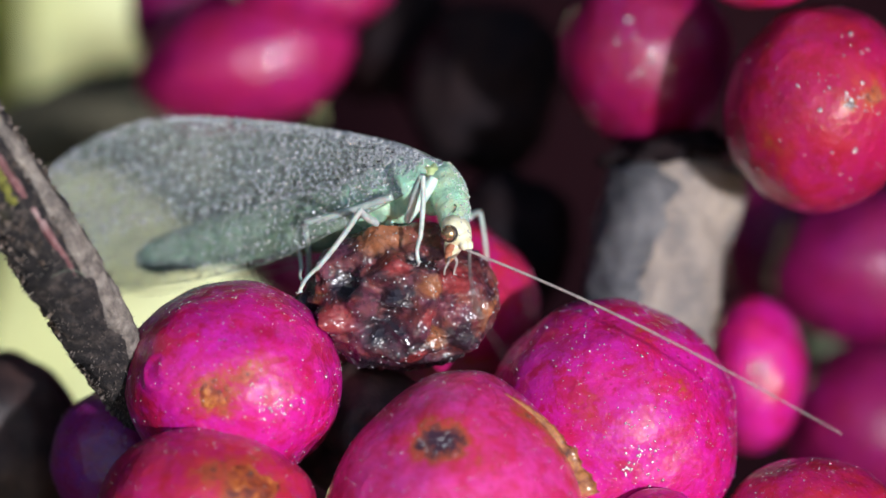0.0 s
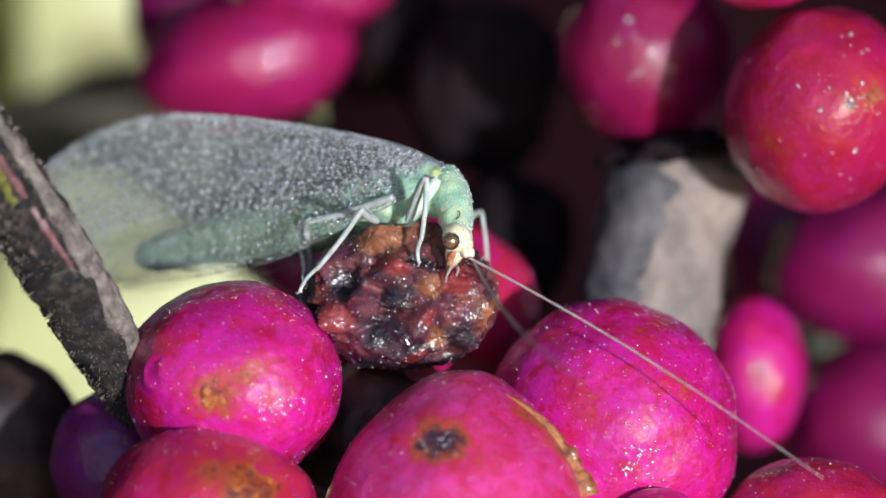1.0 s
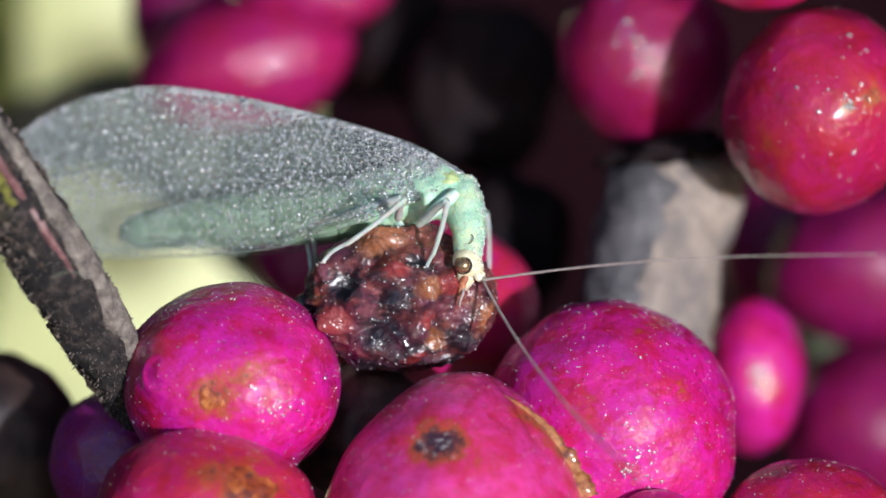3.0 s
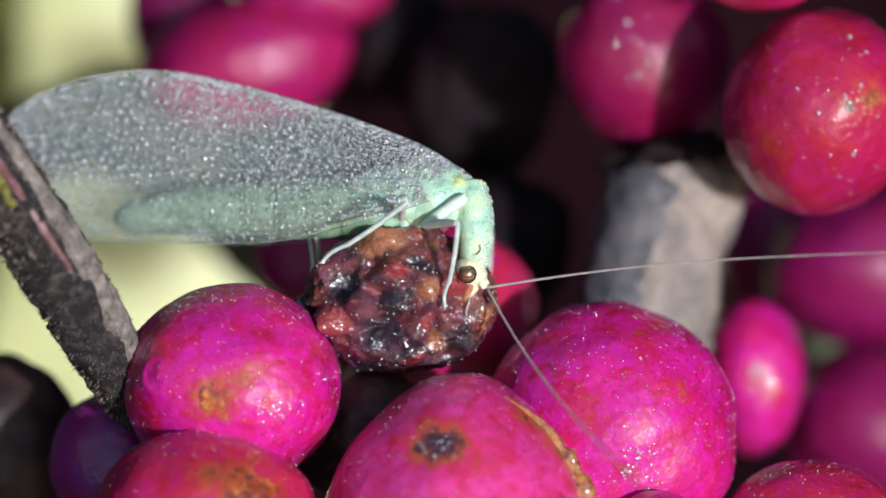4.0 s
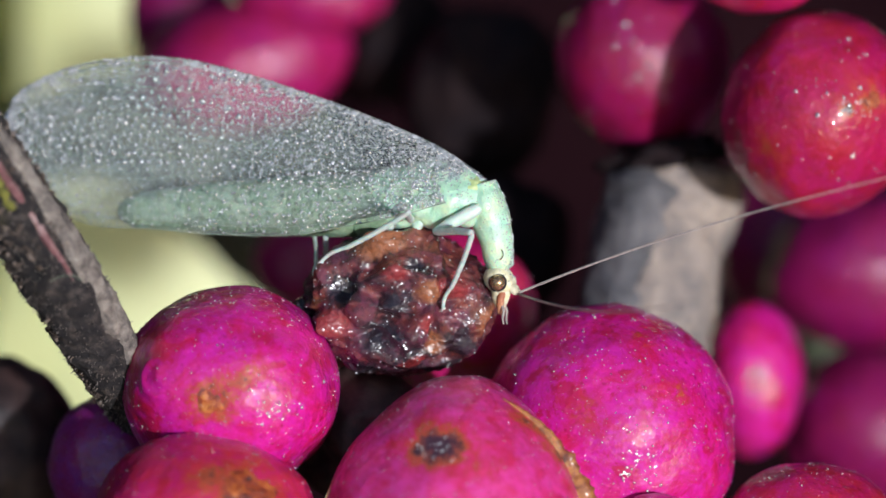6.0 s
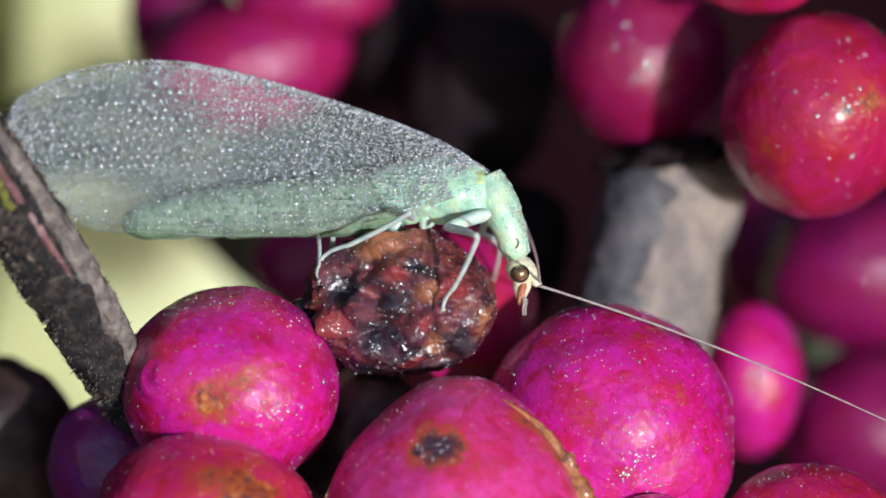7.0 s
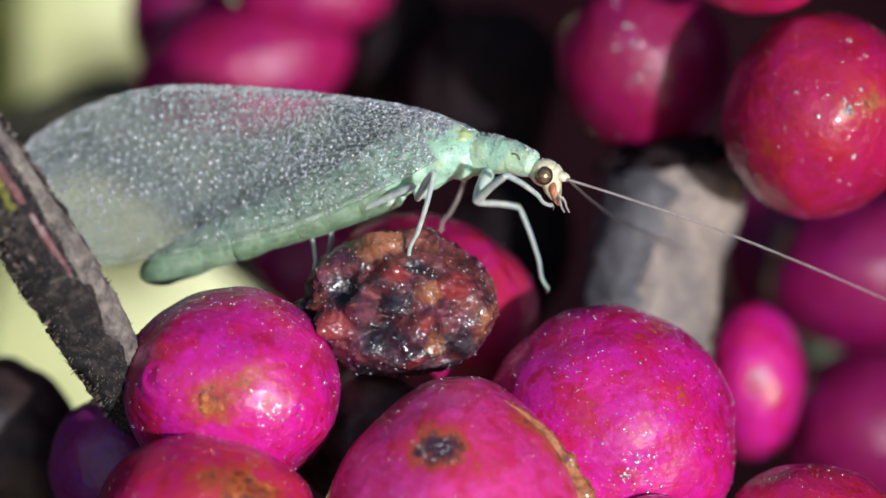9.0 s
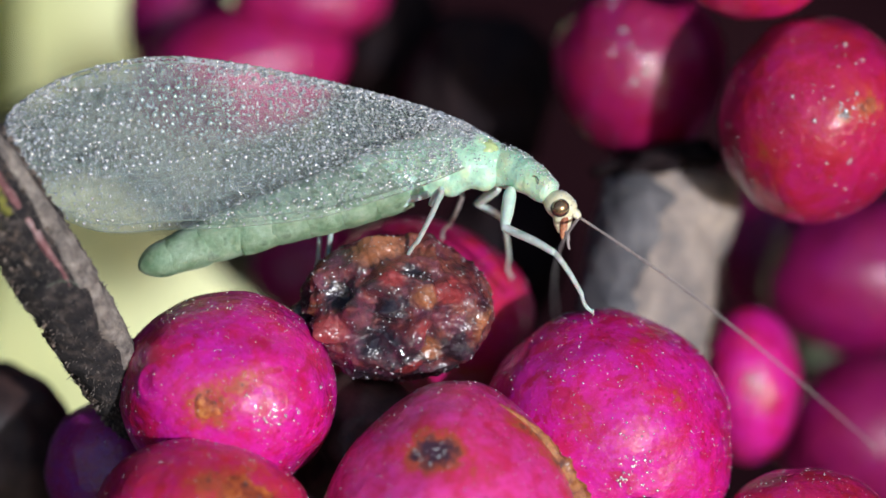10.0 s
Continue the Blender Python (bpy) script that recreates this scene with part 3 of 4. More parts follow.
# ---- stems ----
def stem(name, path, radii, material, label, wobble=0.12, seed=0, hairs=0, ring=60, hair_len=0.12):
    line = smoothed(path, 26)
    rr = [np.interp(i / (len(line) - 1), np.linspace(0, 1, len(radii)), radii) for i in range(len(line))]
    v, f = tube(line, rr, ring, wobble=wobble, seed=seed)
    base = Vector(line[-1])
    ob = new(name, mesh_of(name, [p - base for p in v], f, material))
    ob.location = base * MM
    tagged(ob, label, "stem")
    if hairs:
        rng = random.Random(seed + 7)
        shapes = []
        for _ in range(hairs):
            i = rng.randrange(len(line) * ring)
            p = v[i] - base
            n = (v[i] - line[i // ring]).normalized()
            tip = n + Vector((rng.uniform(-1, 1), rng.uniform(-1, 1), rng.uniform(-1, 1))) * 0.6
            k = hair_len * rng.uniform(0.4, 1.2)
            shapes.append(tube([p - n * 0.03, p + tip * k * 0.6, p + tip * k], (0.016, 0.011, 0.004), 4))
        part("bark_fuzz", mesh_of("bark_fuzz", *join(*shapes), TAN_BARK), ob, "short pale bark hairs", "stuff")
    return ob


STEM_LINE = [ink(-78, 208, -3.2), ink(12, 333, -2.9), ink(104, 473, -2.2), ink(186, 612, -0.6), ink(262, 735, 1.6), ink(330, 840, 3.0)]
mossy = stem("mossy_stem", STEM_LINE, (1.02, 1.0, 0.93, 0.82, 0.7, 0.66), BARK, "dark mossy woody stem with pale bark hairs", 0.15, 3, 2200, hair_len=0.085)


def bark_ridge(name, side, front, radii, material, label, seed):
    """A raised strip of bark along the mossy stem."""
    away = Vector((0.84, 0, 0.54))
    line = smoothed([p + away * side * k + Vector((0, -front * k, 0)) for p, k in zip(STEM_LINE, (1.0, 1.0, 0.95, 0.85, 0.7, 0.65))], 30)
    rr = [np.interp(i / (len(line) - 1), np.linspace(0, 1, len(radii)), radii) for i in range(len(line))]
    v, f = tube(line, rr, 22, wobble=0.32, seed=seed)
    base = Vector(smoothed(STEM_LINE, 10)[-1])
    part(name, mesh_of(name, [p - base for p in v], f, material), mossy, label)


# tan bark, also lighter to put the stem's sunlit right side into colour
bark_ridge("bark_ridge", 0.62, 0.50, (0.30, 0.34, 0.38, 0.40, 0.36, 0.30), TAN_BARK, "pale tan bark ridge, lighter for the sunlit side of the stem", 2)
bark_ridge("red_ridge", 0.27, 0.92, (0.10, 0.14, 0.13, 0.05, 0.04, 0.03), RED_BARK, "reddish raised bark line", 8)
def bark_grain():
    """Small warts all over the mossy stem."""
    rng = random.Random(23)
    base = Vector(smoothed(STEM_LINE, 10)[-1])
    line = smoothed(STEM_LINE, 26)
    shapes = []
    for _ in range(1500):
        u = rng.random()
        p = line[int(u * (len(line) - 1))]
        r = float(np.interp(u, np.linspace(0, 1, 6), (1.02, 1.0, 0.93, 0.82, 0.7, 0.66)))
        a = rng.uniform(0, 2 * math.pi)
        n = Vector((0.84, 0, 0.54)) * math.cos(a) + Vector((0, -1, 0)) * math.sin(a)
        k = rng.uniform(0.03, 0.08)
        shapes.append(blob(p + n * r * rng.uniform(0.98, 1.05) - base, (k, k, k), 1, None, 0.4, 3, rng.random() * 9))
    part("bark_grain", mesh_of("bark_grain", *join(*shapes), WART), mossy, "small dark bark warts", "stuff")


bark_grain()


def moss_tufts():
    rng = random.Random(17)
    base = Vector(smoothed(STEM_LINE, 10)[-1])
    shapes = []
    for _ in range(260):
        k = rng.uniform(-1.2, 0.8)
        s = rng.gauss(0, 0.13)
        p = ink(2 + 30 * k, 318 + 52 * k, -3.98 + 0.18 * k + abs(s)) + Vector((s, 0, s * 0.6)) - base
        r = rng.uniform(0.03, 0.08)
        shapes.append(blob(p, (r, r, r * 1.3), 2, None, 0.6, 3, rng.random() * 9))
    part("moss", mesh_of("moss", *join(*shapes), MOSS), mossy, "yellow green moss", "stuff")


moss_tufts()


def fibre():
    base = Vector(smoothed(STEM_LINE, 10)[-1])
    line = smoothed([ink(92, 490, -3.35), ink(112, 480, -3.5), ink(132, 479, -3.45), ink(150, 488, -3.3)], 8)
    part("fibre", mesh_of("fibre", *tube([p - base for p in line], 0.010, 6), VEIN), mossy, "fine white fibre caught on the bark")


fibre()
# darker, greyer bark colour for the shaded side of the pale stem
SHADED_BARK = bark("shaded_grey_bark", (0.06, 0.058, 0.062), (0.12, 0.113, 0.118), (0.19, 0.175, 0.172), None, 0.6)
pale = stem("pale_stem", [ink(1210, 268, 8.3), ink(1206, 286, 8.3), ink(1193, 335, 8.3), ink(1168, 430, 8.2), ink(1150, 540, 8.0), ink(1122, 700, 7.8), ink(1090, 900, 7.4)],
     (1.15, 1.62, 1.80, 1.78, 1.76, 1.72, 1.66), PALE_BARK, "pale beige and grey felted stem of the shrub", 0.10, 9, 1500)


def felt_strip():
    """A grey strip added to put the pale stem's shaded left side into colour."""
    line = smoothed([ink(x, y, 7.3) + Vector((-0.66, 0, 0)) for x, y in ((1204, 292), (1193, 335), (1168, 430), (1150, 540), (1122, 700), (1090, 900))], 20)
    rr = [min(1.06, 0.6 + 0.03 * i) for i in range(len(line))]
    v, f = tube(line, rr, 40, wobble=0.16, seed=21)
    base = ink(1090, 900, 7.4)
    part("felt_strip", mesh_of("felt_strip", [p - base for p in v], f, SHADED_BARK), pale, "grey strip added for the shaded side of the stem")


felt_strip()


def stem_calyx():
    """A dry cup between the pale stem and its berry, near-black to paint shade there."""
    base = ink(1090, 900, 7.4)
    v, f = blob(ink(1188, 268, 7.9) - base, (1.62, 1.55, 0.46), 4, Matrix.Rotation(radians(-9), 3, "Y"), 0.45, 2.6, 3.3)
    part("calyx", mesh_of("calyx", v, f, WITHERED_SHADE), pale, "dried calyx, coloured near-black for the shade under the berry")


stem_calyx()
stem("far_branch", [ink(-140, 332, 29), ink(110, 226, 28), ink(245, 215, 28), ink(390, 275, 28), ink(520, 385, 28), ink(640, 560, 29)], (1.25, 1.3, 1.75, 2.3, 2.4, 1.9),
     FAR_BARK, "olive brown branch out of focus behind the insect", 0.05, 4)


# ---- out-of-focus leaves ----
def leaf(centre, depth, length, width, turn, lean, label, skin=LEAF):
    verts, faces = [], []
    n, m = 24, 8
    for i in range(n + 1):
        u = i / n
        w = width * 0.5 * math.sin(math.pi * u ** 0.8) ** 0.8
        for j in range(-m, m + 1):
            s = j / m
            verts.append((length * (u - 0.5), -2.0 * (1 - s * s) + 3 * math.sin(u * 3) + 0.5 * math.sin(u * 40 - abs(s) * 6), s * w))
    k = 2 * m + 1
    for i in range(n):
        for j in range(2 * m):
            a = i * k + j
            faces.append((a, a + 1, a + k + 1, a + k))
    ob = new("leaf", mesh_of("leaf", verts, faces, skin))
    c = ink(*centre, depth) * MM
    ob.matrix_world = Matrix.Translation(c) @ pose(0, 0, 0, lean, turn, 0)
    sol = ob.modifiers.new("thickness", "SOLIDIFY")
    sol.thickness = 0.25 * MM
    tagged(ob, label, "leaf", "leaves behind the cluster")


leaf((90, 330), 60, 34, 17, 84, 6, "sunlit yellow green leaf far behind")
leaf((-120, 60), 40, 22, 5.6, 86, -4, "olive green leaf out of focus behind", OLIVE)
leaf((1472, 628), 22, 5.5, 2.6, 20, 5, "small grey green leaf between the berries", DIM_LEAF)


# ---- the insect ----
# The body is drawn in its own space: forward along x, up along z, its middle plane at y = 0, the origin where
# the neck shield meets the wings.
NECK = (893, 254)


def own(x, y, depth=0.0):
    return Vector(((x - NECK[0]) * UNIT, depth, (NECK[1] - y) * UNIT))


lacewing = new("green_lacewing")
tagged(lacewing, "pale green lacewing with dewy transparent wings on the berries", "insect")


def limb(name, path, radii, material, label="", parent=None, ring=12, flat=1.0, steps=5):
    line = smoothed(path, steps)
    rr = [np.interp(i / (len(line) - 1), np.linspace(0, 1, len(radii)), radii) for i in range(len(line))]
    return part(name, mesh_of(name, *tube(line, rr, ring, flat), material), parent or lacewing, label)


def dewy(parent, shape, count, seed, up=0.0):
    """Fine dew over a part's shape, thicker along its back."""
    rng = random.Random(seed)
    verts, faces = shape
    places, sizes = [], []
    while len(places) < count:
        f = rng.choice(faces)
        a, b, c = (Vector(verts[i]) for i in f[:3])
        n = (b - a).cross(c - a)
        if n.length == 0:
            continue
        n.normalize()
        if n.z < up * rng.random() - 0.25 and rng.random() < 0.85:
            continue
        s, u = rng.random(), rng.random()
        if s + u > 1:
            s, u = 1 - s, 1 - u
        places.append((a + (b - a) * s + (c - a) * u, n))
        sizes.append(rng.choice((0.008, 0.011, 0.015, 0.020)) * (1.4 if n.z > 0.6 else 1))
    part("dew", mesh_of("dew", *drops_on(places, sizes), DEW), parent, "fine white dew", "stuff")


def thorax():
    """One skin drawn over the swellings of the trunk, which run into one another."""
    lumps = [(own(880, 288), 0.40), (own(852, 288), 0.58), (own(805, 286), 0.72), (own(755, 291), 0.76), (own(705, 302), 0.70), (own(650, 318), 0.62),
             (own(600, 335), 0.50), (own(846, 268), 0.46), (own(790, 258), 0.44), (own(824, 300, -0.46), 0.36), (own(772, 306, -0.50), 0.38),
             (own(716, 316, -0.46), 0.36), (own(858, 318, -0.26), 0.30), (own(800, 326, -0.34), 0.32), (own(742, 330, -0.34), 0.32),
             (own(812, 278, -0.58), 0.16), (own(760, 282, -0.62), 0.18), (own(840, 286, -0.50), 0.15)]

    def swell(p):
        k = 13.0
        d = -math.log(sum(math.exp(-k * ((p - c).length - r)) for c, r in lumps)) / k
        return d + 0.030 * noise.noise(p * 3.1) + 0.012 * noise.noise(p * 8.0)

    spine = smoothed([own(900, 290), own(852, 290), own(805, 288), own(755, 293), own(705, 303), own(650, 320), own(585, 340)], 14)
    ring = 56
    verts, faces = [], []
    for i, p in enumerate(spine):
        u = i / (len(spine) - 1)
        for k in range(ring):
            a = 2 * math.pi * k / ring
            way = Vector((0, math.cos(a), math.sin(a)))
            if u < 0.05 or u > 0.95:
                verts.append(p + way * (0.04 + 0.2 * min(u, 1 - u) / 0.05))
                continue
            lo, hi = 0.0, 2.0
            for _ in range(18):
                h = (lo + hi) / 2
                lo, hi = (h, hi) if swell(p + way * h) < 0 else (lo, h)
            verts.append(p + way * lo)
    for i in range(len(spine) - 1):
        for k in range(ring):
            a, b = i * ring + k, i * ring + (k + 1) % ring
            faces.append((a, a + ring, b + ring, b))
    ob = part("thorax", mesh_of("thorax", verts, faces, GREEN), lacewing, "pale green lumpy thorax")
    dewy(ob, (verts, faces), 1300, 3, 0.6)
    part("yellow_stripe", mesh_of("yellow_stripe", *blob(own(858, 268), (0.46, 0.55, 0.35), 4, Matrix.Rotation(radians(25), 3, "Y"), 0.12, 3, 2), YELLOW),
         lacewing, "yellow shield patch")


thorax()


def body_plate(name, place, radii, lean, skin, label, seed):
    """A swollen plate on the near side of the body, and its like on the far side."""
    for side in (-1, 1):
        c = own(place[0], place[1], side * place[2])
        turn = Matrix.Rotation(radians(lean), 3, "Y") @ Matrix.Rotation(radians(-14 * side), 3, "X")
        part(name, mesh_of(name, *blob(c, radii, 4, turn, 0.16, 2.4, seed), skin), lacewing, label)


body_plate("side_plate", (838, 292, 0.46), (0.26, 0.16, 0.36), 18, GREEN, "pale green swollen side plate", 1.0)
body_plate("side_plate", (802, 312, 0.48), (0.30, 0.18, 0.30), 30, YELLOW_GREEN, "yellowish green side plate", 2.0)
body_plate("side_plate", (758, 318, 0.50), (0.27, 0.17, 0.32), 24, GREEN, "pale green swollen side plate", 3.0)
body_plate("side_plate", (715, 326, 0.48), (0.28, 0.16, 0.30), 30, YELLOW_GREEN, "yellowish green side plate", 4.0)
body_plate("leg_base", (775, 340, 0.38), (0.15, 0.14, 0.30), 20, PALE_GREEN, "pale swollen leg base", 5.0)
body_plate("leg_base", (722, 350, 0.38), (0.15, 0.14, 0.28), 28, PALE_GREEN, "pale swollen leg base", 6.0)


def abdomen_line(u):
    """Its middle line and radius; u from the thorax to the tail."""
    p = own(720, 318).lerp(own(238, 458), u) + Vector((0, 0, 0.10 * math.sin(math.pi * u))) - own(720, 318)
    r = float(np.interp(u, (0, 0.25, 0.55, 0.85, 1.0), (0.74, 0.78, 0.66, 0.50, 0.44)))
    if u > 0.88:
        r *= math.sqrt(max(0.03, 1 - ((u - 0.88) / 0.122) ** 2))
    return p, r


def abdomen_parts():
    us = np.linspace(0, 1, 50)
    core = part("abdomen", mesh_of("abdomen", *tube([abdomen_line(u)[0] for u in us], [abdomen_line(u)[1] * 0.90 for u in us], 24), ABDOMEN), lacewing,
                "soft green segmented abdomen")
    for k in range(8):
        us = np.linspace(k / 8 - 0.006, min(1.0, (k + 1) / 8 + 0.010), 14)
        line = [abdomen_line(max(0.0, u)) for u in us]
        swell = [0.90 + 0.11 * math.sin(math.pi * (0.06 + 0.88 * i / 13)) ** 0.45 for i in range(14)]
        shape = tube([p for p, _ in line], [r * w for (_, r), w in zip(line, swell)], 28, wobble=0.06, seed=k * 3)
        part("segment", mesh_of("segment", *shape, ABDOMEN), core)
    return core


abdomen = abdomen_parts()


# wing: u from base to tip, v from the upper to the lower edge
TOP = [(878, 250), (800, 208), (700, 175), (560, 140), (420, 113), (300, 100), (180, 114), (80, 150), (18, 195), (2, 240)]
LOW = [(872, 272), (820, 300), (750, 330), (650, 362), (560, 387), (420, 402), (300, 406), (170, 408), (60, 345), (2, 240)]


def edge(line, u):
    k = min(len(line) - 1.0001, u * (len(line) - 1))
    i = int(k)
    f = k - i
    a, b, c, d = [Vector(line[max(0, min(len(line) - 1, j))]) for j in (i - 1, i, i + 1, i + 2)]
    return 0.5 * (2 * b + (c - a) * f + (2 * a - 5 * b + 4 * c - d) * f * f + (3 * b - a - 3 * c + d) * f ** 3)


def wing_point(u, v, side, under):
    """side: -1 towards the lens, +1 beyond. under: 1 for a hind wing, which is shorter and lies inside."""
    if under:
        u = 0.06 + u * 0.90
        v = 0.03 + v * 0.92
    v, u = max(0.0, min(1.0, v)), max(0.0, min(1.0, u))
    p = edge(TOP, u).lerp(edge(LOW, u), v)
    roof = 0.10 + (1.15 - 0.35 * under) * (v ** 0.8) * min(1, 0.30 + u * 3.2) * (1 - 0.45 * u * u)
    roof += 0.12 * math.sin(math.pi * v) * math.sin(math.pi * u)
    roof += 0.02 * noise.noise(Vector((u * 9, v * 6, side + under * 3)))
    return own(p.x, p.y, side * roof)


def wing(name, side, under, label, dew):
    nu, nv = 56, 22
    verts, faces = [], []
    for i in range(nu + 1):
        for j in range(nv + 1):
            verts.append(wing_point(i / nu, j / nv, side, under))
    for i in range(nu):
        for j in range(nv):
            a = i * (nv + 1) + j
            faces.append((a, a + nv + 1, a + nv + 2, a + 1))
    ob = part(name, mesh_of(name, verts, faces, MEMBRANE), lacewing, label)
    rng = random.Random(31 + side + 5 * under)
    shapes = []
    # margin and long veins
    for v0, v1, r in ((0, 0, 0.028), (1, 1, 0.016), (0.2, 0.16, 0.010), (0.36, 0.3, 0.008), (0.5, 0.42, 0.008),
                      (0.58, 0.56, 0.012), (0.68, 0.7, 0.008), (0.8, 0.84, 0.008), (0.9, 0.93, 0.008)):
        if (side > 0 or under) and 0 < v0 < 1:
            continue
        line = [wing_point(u, v0 + (v1 - v0) * u + (0.016 * math.sin(u * 40 + v0 * 19) if 0 < v0 < 1 else 0), side, under) for u in np.linspace(0.0, 0.985, 42)]
        part("vein" if 0 < v0 < 1 else "wing_margin", mesh_of("vein", *tube(line, np.linspace(r, r * 0.6, len(line)), 5), VEIN), ob)
    rows = [0.0, 0.09, 0.18, 0.33, 0.46, 0.57, 0.69, 0.82, 0.915, 1.0]
    if side > 0 or under:
        rows = rows[-3:]
    for a, b in zip(rows, rows[1:]):
        n = 34 if a == 0 or b == 1 else 24
        for i in range(n):
            u = 0.12 + 0.86 * (i + rng.uniform(0.1, 0.9)) / n
            du = rng.uniform(-0.012, 0.012)
            line = [wing_point(min(0.99, u + du * k), a + (b - a) * k, side, under) for k in (0, 0.5, 1)]
            shapes.append(tube(line, 0.006, 4))
    part("cross_venation", mesh_of("cross_venation", *join(*shapes), VEIN), ob, "fine net of wing veins", "stuff")
    if dew:
        spots, beads = [], []
        for i in range(62):
            for j in range(19):
                u = 0.06 + 0.92 * (i + 0.5 * (j % 2) + rng.gauss(0.3, 0.16)) / 62
                v = (j + rng.gauss(0.5, 0.16)) / 19
                if rng.random() < 0.9:
                    beads.append((u, v, rng.choice((0.038, 0.046, 0.055, 0.065, 0.078)) * rng.uniform(0.85, 1.1) * (0.72 if v > 0.62 or u < 0.3 else 0.85 if u < 0.5 else 1) * (0.8 if v > 0.62 and u > 0.6 else 1)))
                if v < 0.62 or u < 0.6:
                    # a smaller one in the gap
                    beads.append((u + rng.uniform(-0.011, 0.011), v + rng.uniform(-0.04, 0.04), rng.uniform(0.018, 0.038)))
        for _ in range(300):
            # a row of larger beads along the back
            beads.append((rng.uniform(0.0, 0.55) ** 1.2, rng.uniform(0.0, 0.08), rng.uniform(0.028, 0.06)))
        for _ in range(dew):
            u, v = rng.uniform(0.02, 0.99), rng.random()
            if rng.random() < 0.2:
                v = 0.12 * rng.random() ** 2
            r = rng.choice((0.010, 0.013, 0.017, 0.024)) * (2.0 if v < 0.05 else 1)
            spots.append((u, v, r))
        for _ in range(dew // 2):
            # thicker towards the wing's root and back
            spots.append((0.5 * rng.random(), 0.7 * rng.random() ** 1.4, rng.choice((0.013, 0.018, 0.025, 0.034))))
        for _ in range(320):
            # white crust along the back
            spots.append((0.55 * rng.random(), 0.035 * rng.random(), rng.uniform(0.022, 0.046)))
        for title, group, skin, level, note in (("dew", spots, DEW, 1, "fine white dew"), ("bead_dew", beads, BEAD, 2, "clear water beads")):
            places, sizes = [], []
            for u, v, r in group:
                p = wing_point(u, v, side, under)
                n = (wing_point(u + 0.01, v, side, under) - wing_point(u - 0.01, v, side, under)).cross(
                    wing_point(u, v + 0.01, side, under) - wing_point(u, v - 0.01, side, under)).normalized()
                if n.y * side < 0:
                    n = -n
                places.append((p, n))
                sizes.append(r)
            part(title, mesh_of(title, *drops_on(places, sizes, level, 0.75), skin), ob, note, "stuff")
    return ob


wing("forewing", -1, 0, "transparent veined wing covered in dew", 3000)
wing("forewing", 1, 0, "transparent veined wing on the far side", 0)
wing("hind_wing", -1, 1, "transparent veined inner wing", 0)
wing("hind_wing", 1, 1, "transparent veined inner wing", 0)

# neck shield: from its hinge along x
def shield_shape():
    line = smoothed([(-0.50, 0, -0.06), (0.0, 0, -0.04), (0.45, 0, 0.02), (0.9, 0, 0.05), (1.35, 0, 0.02), (1.62, 0, 0.0), (1.74, 0, 0.0)], 8)
    n = len(line)
    rr = np.interp(np.linspace(0, 1, n), np.linspace(0, 1, 7), (0.42, 0.53, 0.49, 0.43, 0.37, 0.32, 0.15))
    return tube(line, rr, 30, 0.95, wobble=0.10, seed=5)


shield = part("neck_shield", mesh_of("neck_shield", *shield_shape(), GREEN), lacewing, "pale green neck shield with a dark mark")
dewy(shield, shield_shape(), 520, 8, 0.9)
part("mark", mesh_of("mark", *tube(smoothed([(1.22, -0.375, 0.12), (1.30, -0.385, 0.15), (1.40, -0.36, 0.11), (1.46, -0.35, 0.02)]), 0.012, 6), DARK), shield, "dark curved line")


HEAD = 0.91           # the scale of the head's parts


def small_of(name, verts, faces, material):
    return mesh_of(name, [Vector(p) * HEAD for p in verts], faces, material)


